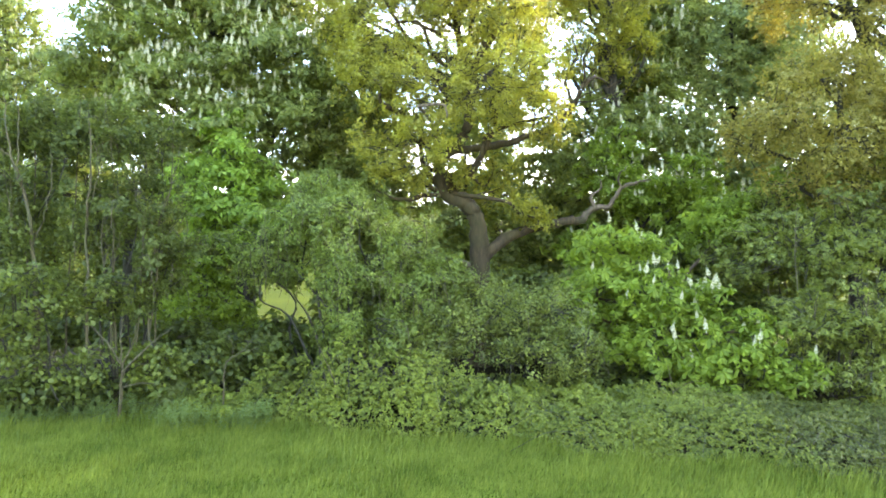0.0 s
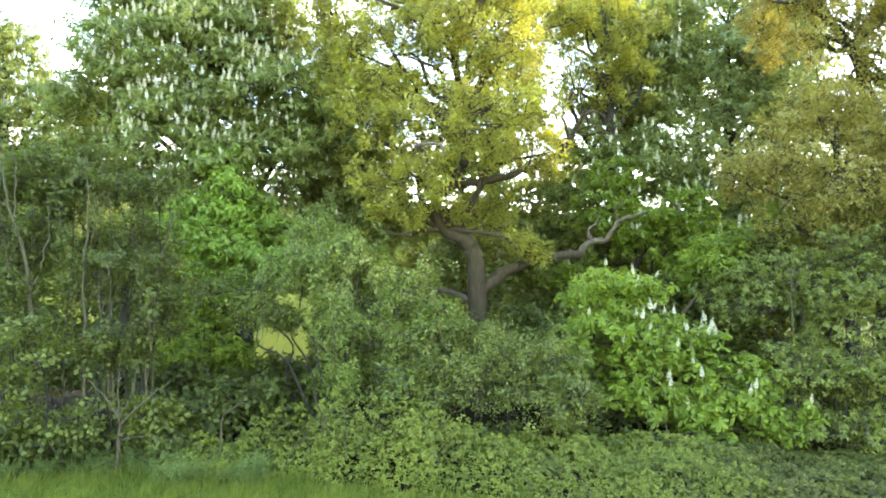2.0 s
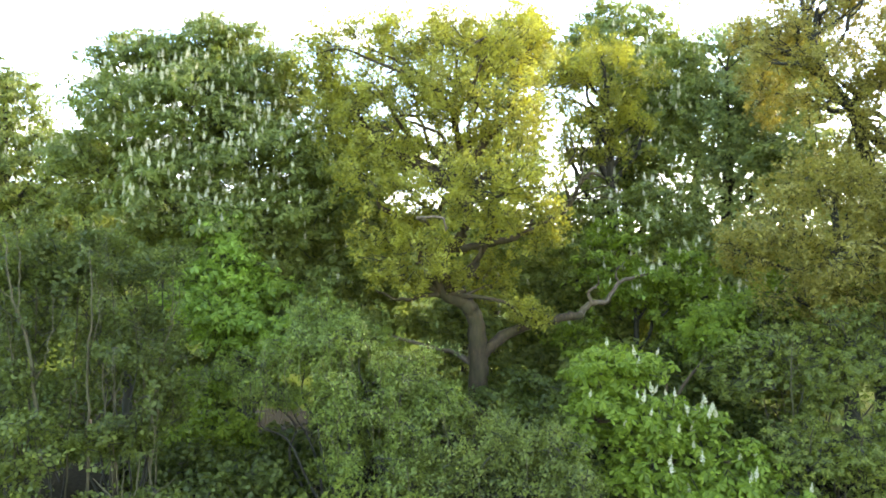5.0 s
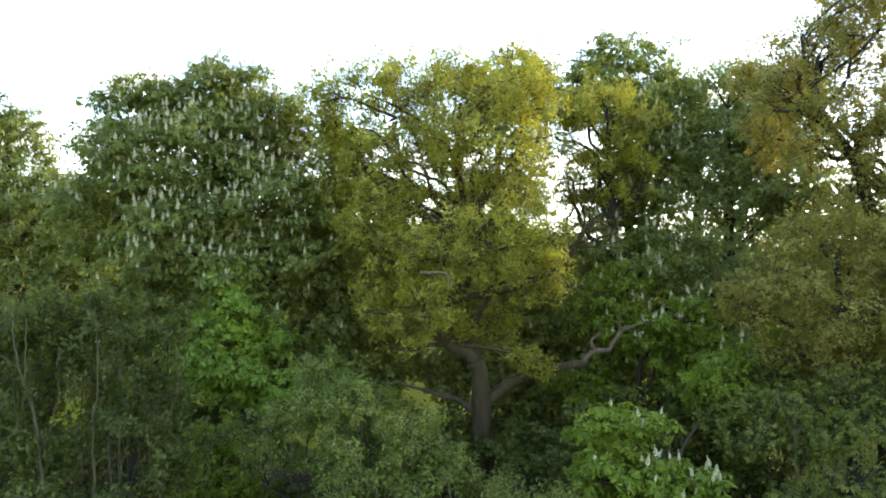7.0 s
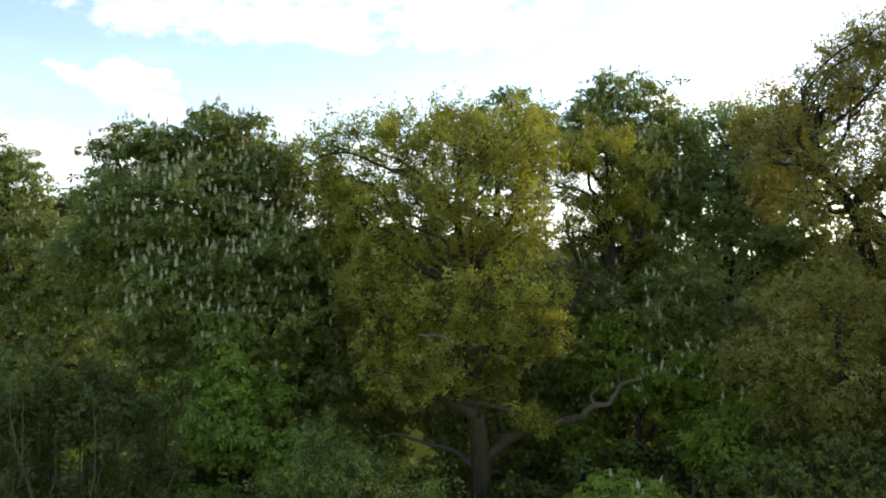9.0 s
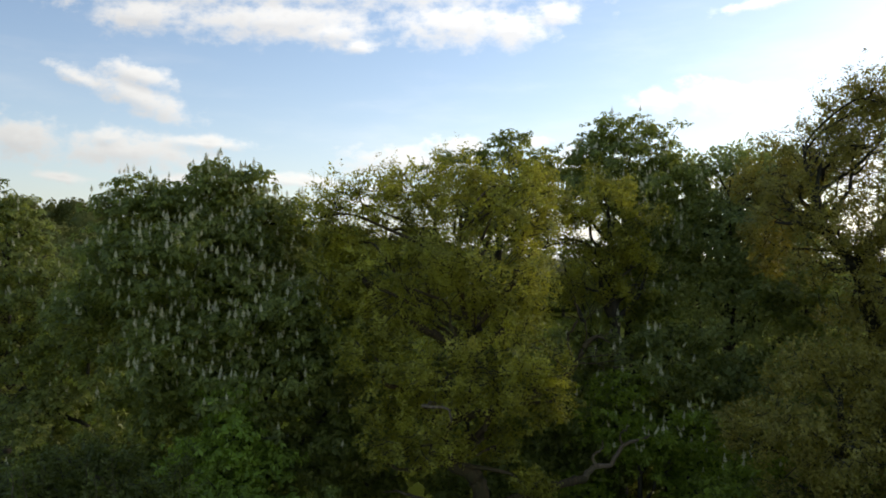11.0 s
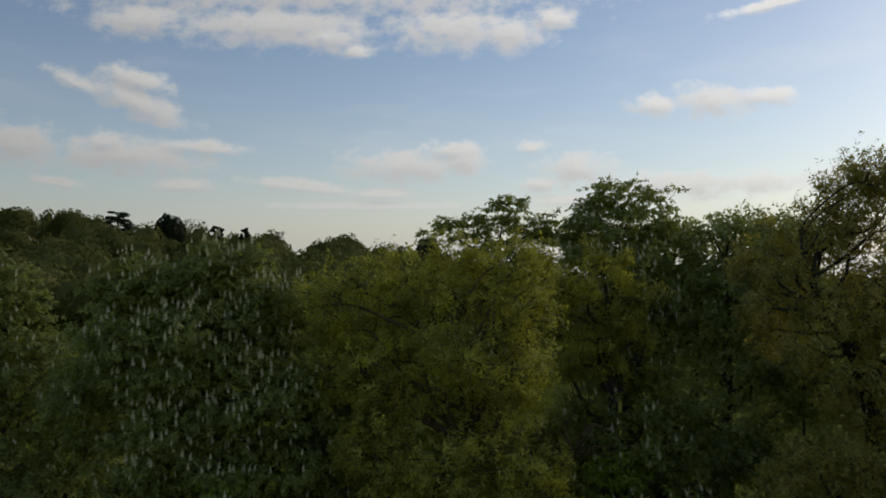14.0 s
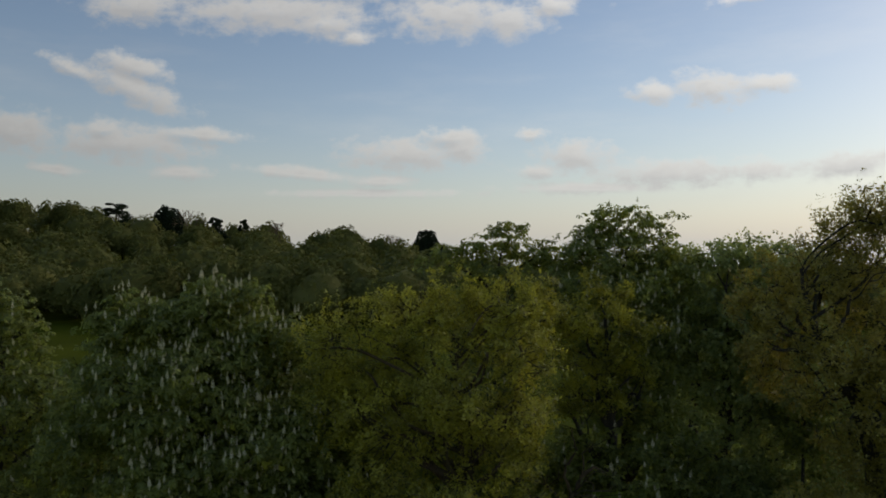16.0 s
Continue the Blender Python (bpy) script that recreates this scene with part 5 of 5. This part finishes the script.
def dry_stalks():
    rng = np.random.default_rng(77)
    one = mesh_of("dry_stalk", *tube(np.array([(0, 0, -0.02, 0.006), (0.02, 0, 0.35, 0.005), (0.01, 0.01, 0.75, 0.003)]), 4), SHOOT)
    for k in range(46):
        x = rng.uniform(-9.5, 9.0)
        ob = new("dry_stalk", one)
        ob.matrix_basis = pose(x, edge_line(x) + rng.uniform(0.3, 2.2), 0, rng.normal(0, 22), rng.normal(0, 26), rng.uniform(0, 360)) @ Matrix.Scale(rng.uniform(0.7, 1.6), 4)
        tagged(ob, "thin dry pale stalk standing in the rough growth", "stalk", "dry stalks along the edge")


def edge_line(x):
    return 12.55 - 0.30 * x - 0.015 * x * x


dry_stalks()

# ---- brambles, nettles and grass in front ----
def edge(x):
    """Where the rough growth begins, metres ahead, with bays and tongues."""
    x_ = np.clip(x, -12.0, 8.5)
    return 12.55 - 0.30 * x_ - 0.015 * x_ * x_ + 0.22 * np.sin(1.7 * x) + 0.13 * np.sin(4.3 * x + 1.0) + 0.07 * np.sin(11.0 * x)


def bank_depth(x):
    return np.clip(15.7 - edge(x), 2.0, 6.0)


def bank_height(x, y):
    s = y - edge(x)
    h = 0.46 + 0.80 * np.exp(-((x + 1.0) / 1.8) ** 2) + 0.12 * np.exp(-((x - 5.0) / 2.0) ** 2)
    h = h * (1 - 0.4 * np.clip((x - 4.5) / 2.5, 0, 1))
    h = h + 0.75 * np.exp(-((x + 2.9) / 1.3) ** 2) * np.clip((s - 0.6) / 1.2, 0, 1)
    return h * np.clip((s + 0.12) / 1.3, 0, 1) ** 0.7 * np.clip((bank_depth(x) + 0.2 - s) / 1.2, 0, 1)


def bramble(x0, x1, seed, label, leaf):
    rng = np.random.default_rng(seed)
    xm = (x0 + x1) / 2
    bush = thing("bramble_bush", (xm, edge(xm) + 1.5, 0), label, "bush", "brambles along the wood edge")
    n = int((x1 - x0) * (bank_depth(xm) + 0.2) * 440)
    x = rng.uniform(x0 - 0.25, x1 + 0.25, n)
    s = rng.random(n) * bank_depth(x)
    y = edge(x) + s
    wob = np.array([noise.noise(Vector((a * 1.3, b * 1.3, 3))) + 0.6 * noise.noise(Vector((a * 3.1, b * 3.1, 9))) for a, b in zip(x, y)])
    top = bank_height(x, y) * (1 + 0.5 * wob) + 0.08
    z = top * (1 - 0.9 * rng.random(n) ** 1.3) + 0.02
    P = np.stack([x, y, z], 1)
    m = len(P)
    axis = unit(np.stack([rng.normal(0, 0.45, m), -0.45 + rng.normal(0, 0.4, m), np.full(m, 0.8)], 1))
    a = unit(np.cross(axis, unit(rng.normal(size=(m, 3)))))
    b = np.cross(axis, a)
    size = rng.uniform(0.042, 0.075, m)
    base, way, face, L = [], [], [], []
    for k in range(3):
        phi = (k - 1) * 1.75 + rng.normal(0, 0.12, m)
        w = np.cos(phi)[:, None] * a + np.sin(phi)[:, None] * b - axis * rng.uniform(0, 0.5, m)[:, None]
        w = unit(w)
        base.append(P)
        way.append(w)
        face.append(unit(axis - w * (axis * w).sum(1, keepdims=True)))
        L.append(size * (1.15 if k == 1 else 0.95))
    L = np.concatenate(L)
    part("foliage", mesh_of("foliage", *blades(np.vstack(base), np.vstack(way), np.vstack(face), L, L * 0.72, 0.45), LEAF[leaf]), bush, kind="stuff")
    canes = []
    for k in range(int((x1 - x0) * 9)):
        xa = rng.uniform(x0, x1)
        ya = edge(xa) + rng.uniform(0.8, 3.0)
        xb, yb = xa + rng.normal(0, 0.7), max(edge(xa) + 0.1, ya - rng.uniform(0.2, 1.3))
        zt = bank_height(xa, ya) * rng.uniform(0.8, 1.08) + 0.05
        canes.append(tube(curve_points([(xa, ya, -0.02, 0.006), (xa * 0.7 + xb * 0.3, ya * 0.8 + yb * 0.2, zt * 0.8, 0.005),
                                        (xa * 0.4 + xb * 0.6, ya * 0.45 + yb * 0.55, zt, 0.004), (xb, yb, zt * 0.5, 0.003)], 3), 4))
    part("cane_tangle", mesh_of("cane_tangle", *joined(canes), TWIG), bush, kind="stuff")


# the bramble leaf gets darker in three steps towards the right
for i, (x0, x1) in enumerate(((-6.2, -4.2), (-4.2, -2.2), (-2.2, -0.3), (-0.3, 1.6), (1.6, 3.5), (3.5, 5.4), (5.4, 7.3), (7.3, 9.6))):
    if x0 < 1:
        bramble(x0, x1, 60 + i, "low tangled bramble bush with fresh yellow-green leaves", "bramble")
    elif x0 < 5:
        bramble(x0, x1, 60 + i, "low tangled bramble bush with mid-green leaves", "midbramble")
    else:
        bramble(x0, x1, 60 + i, "low tangled bramble bush with dull grey-green leaves", "darkbramble")


def nettles():
    rng = np.random.default_rng(80)
    n = 1900
    x = rng.uniform(-11, -3.2, n)
    y = edge(x) - 0.15 + rng.random(n) ** 1.3 * np.where(x < -5.2, 3.0, 1.2)
    h = rng.uniform(0.22, 0.55, n) * np.array([1 + 0.7 * noise.noise(Vector((a * 1.1, b * 1.1, 5))) for a, b in zip(x, y)])
    pieces_b, way, face, L = [], [], [], []
    for k in range(14):
        s = 0.15 + 0.85 * k / 13
        phi = k * 1.57 + rng.uniform(0, 6.28, n)
        w = unit(np.stack([np.cos(phi), np.sin(phi), np.full(n, 0.15 if k % 2 else -0.35)], 1))
        pieces_b.append(np.stack([x + 0.02 * np.sin(phi), y, h * s], 1))
        way.append(w)
        face.append(unit(UP - w * w[:, 2:3]))
        L.append(0.085 * (1.15 - 0.6 * s) * rng.uniform(0.8, 1.4, n))
    L = np.concatenate(L)
    bed = thing("nettle_bed", (-6.5, edge(-6.5), 0), "bed of blue-green stinging nettles beside the grass", "nettles", kind="stuff")
    part("foliage", mesh_of("foliage", *blades(np.vstack(pieces_b), np.vstack(way), np.vstack(face), L, L * 0.5, 0.4), LEAF["nettle"]), bed, kind="stuff")
    stalks = [tube(np.array([(a, b, -0.02, 0.004), (a + 0.01, b, c, 0.002)]), 3) for a, b, c in zip(x, y, h)]
    part("stalk_mass", mesh_of("stalk_mass", *joined(stalks), LEAF["nettle"]), bed, kind="stuff")


def grass():
    rng = np.random.default_rng(81)
    n = 108000
    x = rng.uniform(-9.5, 9, n)
    y = edge(x) - 4.2 + 4.5 * rng.random(n) ** 0.9
    keep = (y > 8.8) & (np.abs(x) < 0.66 * y)
    # thinner over the meadow behind
    xb, yb = rng.uniform(-13, 13, 16000), rng.uniform(-8, 9, 16000)
    x, y = np.concatenate([x[keep], xb]), np.concatenate([y[keep], yb])
    n = len(x)
    tall = np.array([noise.noise(Vector((a * 0.9, b * 0.9, 1))) + 0.8 * noise.noise(Vector((a * 2.6, b * 2.6, 4))) for a, b in zip(x, y)])
    nearedge = np.exp(-((y - edge(x)) / 0.4) ** 2)
    h = (0.11 + 0.06 * tall + 0.12 * nearedge) * rng.uniform(0.5, 1.7, n)
    lean = rng.normal(0, 0.3, n)
    w = unit(np.stack([lean + 0.25, rng.normal(0, 0.35, n), np.ones(n)], 1))
    fc = unit(np.cross(w, unit(rng.normal(size=(n, 3)) * np.array((1, 0.35, 0.2)))))
    me = mesh_of("grass", *blades(np.stack([x, y, np.full(n, -0.01)], 1), w, fc, h, rng.uniform(0.010, 0.020, n), 0.35, 0.2), LEAF["grass"])
    tagged(new("grass", me), "lush bright green meadow grass", "grass", kind="stuff")


nettles()
grass()


# ---- the wooded hill beyond the field ----
def leaf_clouds(B, n, rng, size):
    """Leaf masses over the outside of rounded crowns; B: rows of x, y, z and three half widths."""
    B = np.array(B)
    pick = rng.integers(0, len(B), n)
    d = unit(rng.normal(size=(n, 3)) + np.array((0, 0, 0.2)))
    d[:, 1] = np.where(rng.random(n) < 0.7, -np.abs(d[:, 1]), d[:, 1])
    p = B[pick, :3] + d * B[pick, 3:6] * rng.uniform(0.82, 1.08, (n, 1))
    w = unit(np.cross(d, unit(rng.normal(size=(n, 3)))) + np.array((0, 0, -0.2)))
    ln = size * rng.uniform(0.7, 1.35, n)
    return blades(p - w * ln[:, None] / 2, w, unit(d + rng.normal(0, 0.22, (n, 3))), ln, ln * 0.7, 0.5, 0.25)


def dome(x, y, g, H, R, rng, rough=1.0):
    """The leafy body of a far crown: one rounded, knobbly dome from near the ground to the top."""
    rows_, cols = 9, 14
    th, ph = np.linspace(0.0, 2.5, rows_), np.arange(cols) / cols * 2 * np.pi
    tt, pp = np.meshgrid(th, ph, indexing="ij")
    d = np.stack([np.sin(tt) * np.cos(pp), np.sin(tt) * np.sin(pp), np.cos(tt)], -1).reshape(-1, 3)
    seed = rng.uniform(0, 500)
    k = np.array([1 + rough * 0.32 * noise.noise(Vector(q) * 1.9 + Vector((seed, 0, 0))) + rough * 0.24 * noise.noise(Vector(q) * 4.3 + Vector((0, seed, 0))) for q in d])
    i, j = np.meshgrid(np.arange(rows_ - 1), np.arange(cols), indexing="ij")
    f = np.stack([i * cols + j, (i + 1) * cols + j, (i + 1) * cols + (j + 1) % cols, i * cols + (j + 1) % cols], -1).reshape(-1, 4)
    size = np.array((R, R, H * 0.5))
    v = np.array((x, y, g + H * 0.52)) + d * k[:, None] * size
    return v, f, d


def dome_leaves(v, d, n, rng, size):
    """Leaf sprays lying on a dome and breaking its outline."""
    out = np.nonzero((d[:, 1] < 0.35) & (d[:, 2] > -0.45) & (np.arange(len(d)) < len(d) - 15))[0]
    wide = np.maximum(np.hypot(d[out, 0], d[out, 1]), 0.06)
    q, r = rng.choice(out, n, p=wide / wide.sum()), rng.random((n, 2))
    p = v[q] + (v[q + 14] - v[q]) * r[:, :1] + (v[q + 1] - v[q]) * np.where(np.linalg.norm(v[q + 1] - v[q], axis=1, keepdims=True) < 6, r[:, 1:], 0)
    o = unit(d[q] + rng.normal(0, 0.25, (n, 3)))
    w = unit(np.cross(o, unit(rng.normal(size=(n, 3)))) + o * 0.25)
    ln = size * rng.uniform(0.6, 1.4, n)
    return blades(p + o * rng.uniform(0.05, 0.9, (n, 1)) - w * ln[:, None] / 2, w, unit(o + rng.normal(0, 0.22, (n, 3))), ln, ln * 0.75, 0.5, 0.25)


def woods(name, label, count, y0, y1, u0, u1, h0, h1, n, size, seed):
    rng = np.random.default_rng(seed)
    masses, trunks, inner = [], [], []
    for k in range(count):
        y = rng.uniform(y0, y1)
        x = rng.uniform(u0, u1) * y
        g = float(hill(np.array(x), np.array(y)))
        H, R = rng.uniform(h0, h1), rng.uniform(3.6, 7.2)
        trunks.append(tube(np.array([(x, y, g - 0.5, 0.35), (x, y, g + H * 0.6, 0.2)]), 5))
        v, f, d = dome(x, y, g, H, R, rng)
        masses.append(dome_leaves(v, d, n, rng, size))
        inner.append((v * 0.84 + np.array((x, y, g + H * 0.5)) * 0.16, f))
    xm, ym = (u0 + u1) / 2 * (y0 + y1) / 2, (y0 + y1) / 2
    wood = thing(name, (xm, ym, float(hill(np.array(xm), np.array(ym)))), label, "woods", kind="stuff")
    part("foliage", mesh_of("foliage", *joined(masses), LEAF["far"]), wood, kind="stuff")
    part("inner_foliage", mesh_of("inner_foliage", *joined(inner), LEAF["far"], True), wood, kind="stuff")
    part("trunk_mass", mesh_of("trunk_mass", *joined(trunks), DARKBARK), wood, kind="stuff")


woods("woods", "dense green woods on the far hillside", 215, 152, 375, -0.75, 0.10, 8, 14.5, 320, 1.16, 90)
woods("woods", "low green tree belt far beyond the meadow", 75, 125, 215, 0.06, 0.78, 8, 11.5, 300, 1.0, 93)
woods("woods", "dark green front edge of the woods beyond the field", 44, 143, 154, -0.72, 0.10, 8, 12.5, 560, 0.8, 92)


def ridge_base(u, y):
    x = u * y
    return x, y, float(hill(np.array(x), np.array(y)))


def cedar(u, y, H, W, seed, label):
    """A cedar: a straight trunk with wide flat plates of needles."""
    rng = np.random.default_rng(seed)
    x, y, g = ridge_base(u, y)
    tree = thing("cedar_tree", (x, y, g), label, "tree")
    stock = part("trunk", mesh_of("trunk", *tube(np.array([(x, y, g - 0.3, 0.6), (x, y, g + H * 0.6, 0.4), (x, y, g + H, 0.1)]), 7), DARKBARK, True), tree)
    plates = []
    for k in range(26):
        s = k / 25
        an = rng.uniform(0, 6.28)
        r = W * (0.55 - 0.38 * s) * rng.uniform(0.7, 1.2)
        plates.append((x + math.cos(an) * r, y + math.sin(an) * r, g + H * (0.42 + 0.56 * s), W * (0.24 - 0.12 * s) * rng.uniform(0.6, 1.6), W * 0.2, rng.uniform(0.35, 0.8)))
        path = curve_points([(x, y, g + H * (0.38 + 0.55 * s), 0.16), (x + math.cos(an) * r, y + math.sin(an) * r, g + H * (0.42 + 0.56 * s), 0.05)], 3)
        part("limb", mesh_of("limb", *tube(path, 5), DARKBARK, True), tree, under=stock)
    part("foliage", mesh_of("foliage", *leaf_clouds(plates, 5200, rng, 0.55), LEAF["cedar"]), tree, kind="stuff")


def round_tree(u, y, H, W, seed, name, label, leaf, n=1700, size=0.9, low=0.2):
    rng = np.random.default_rng(seed)
    x, y, g = ridge_base(u, y)
    tree = thing(name, (x, y, g), label, "tree")
    part("trunk", mesh_of("trunk", *tube(np.array([(x, y, g - 0.3, 0.5), (x, y, g + H * 0.7, 0.25)]), 7), DARKBARK, True), tree)
    v, f, d = dome(x, y, g + H * low, H * (1 - low), W * 0.5, rng, 1.0 if leaf == "far" else 0.6)
    part("foliage", mesh_of("foliage", *dome_leaves(v, d, n, rng, size), LEAF[leaf]), tree, kind="stuff")
    part("inner_foliage", mesh_of("inner_foliage", v * 0.88 + np.array((x, y, g + H * 0.6)) * 0.12, f, LEAF[leaf], True), tree, kind="stuff")


def bare_tree(u, y, H, W, seed, label):
    """A tree not yet in leaf: limbs that fork five times into a fan of twigs."""
    rng = np.random.default_rng(seed)
    x, y, g = ridge_base(u, y)
    tree = thing("bare_tree", (x, y, g), label, "tree")
    part("trunk", mesh_of("trunk", *tube(np.array([(x, y, g - 0.3, 0.4), (x, y, g + H * 0.45, 0.28)]), 6), PALEBARK, True), tree)
    ends, fans = [(np.array((x, y, g + H * 0.42)), np.array((0, 0, 1.0)), H * 0.2, 0.22)], []
    for level in range(5):
        nxt = []
        for p, d, ln, r in ends:
            for k in range(3):
                e = unit(d + rng.normal(0, 0.55, 3) * np.array((W / H * 1.3, 0.7, 0.5)))
                q = p + e * ln
                fans.append(tube(np.array([(*p, r), (*((p + q) / 2 + rng.normal(0, 0.05 * ln, 3)), r * 0.8), (*q, r * 0.6)]), 3))
                nxt.append((q, e, ln * 0.78, r * 0.62))
        ends = nxt
    part("twig_mass", mesh_of("twig_mass", *joined(fans), PALEBARK), tree, kind="stuff")


cedar(-0.435, 300, 17, 13, 101, "dark flat-topped cedar above the far woods")
cedar(-0.30, 320, 14.5, 9, 102, "dark cedar on the far ridge")
cedar(-0.262, 315, 15, 5, 103, "narrow dark conifer on the far ridge")
round_tree(-0.365, 300, 17, 11, 104, "ridge_tree", "tall dark ivy-clad tree on the far ridge", "cedar")
round_tree(-0.125, 300, 15.5, 14, 105, "ridge_tree", "broad round green tree on the far ridge", "far")
round_tree(-0.50, 290, 15, 13, 106, "ridge_tree", "broad green tree on the far ridge", "far")
round_tree(-0.575, 280, 15, 13, 107, "ridge_tree", "tall olive-green tree on the far ridge", "far")
round_tree(-0.012, 260, 18.6, 8, 108, "cypress_tree", "dark upright rounded cypress beyond the field", "cedar", 4200, 0.62, 0.1)
round_tree(0.012, 265, 15, 6, 109, "ridge_tree", "small dark tree beside the tall cypress", "cedar", 3000, 0.6, 0.1)
bare_tree(-0.062, 300, 15, 15, 110, "pale bare tree with fine fanned twigs")
bare_tree(-0.335, 300, 17, 9, 111, "pale bare tree beside a dark one")
bare_tree(-0.21, 300, 15.5, 10, 112, "half-bare tree with pale twigs on the ridge")
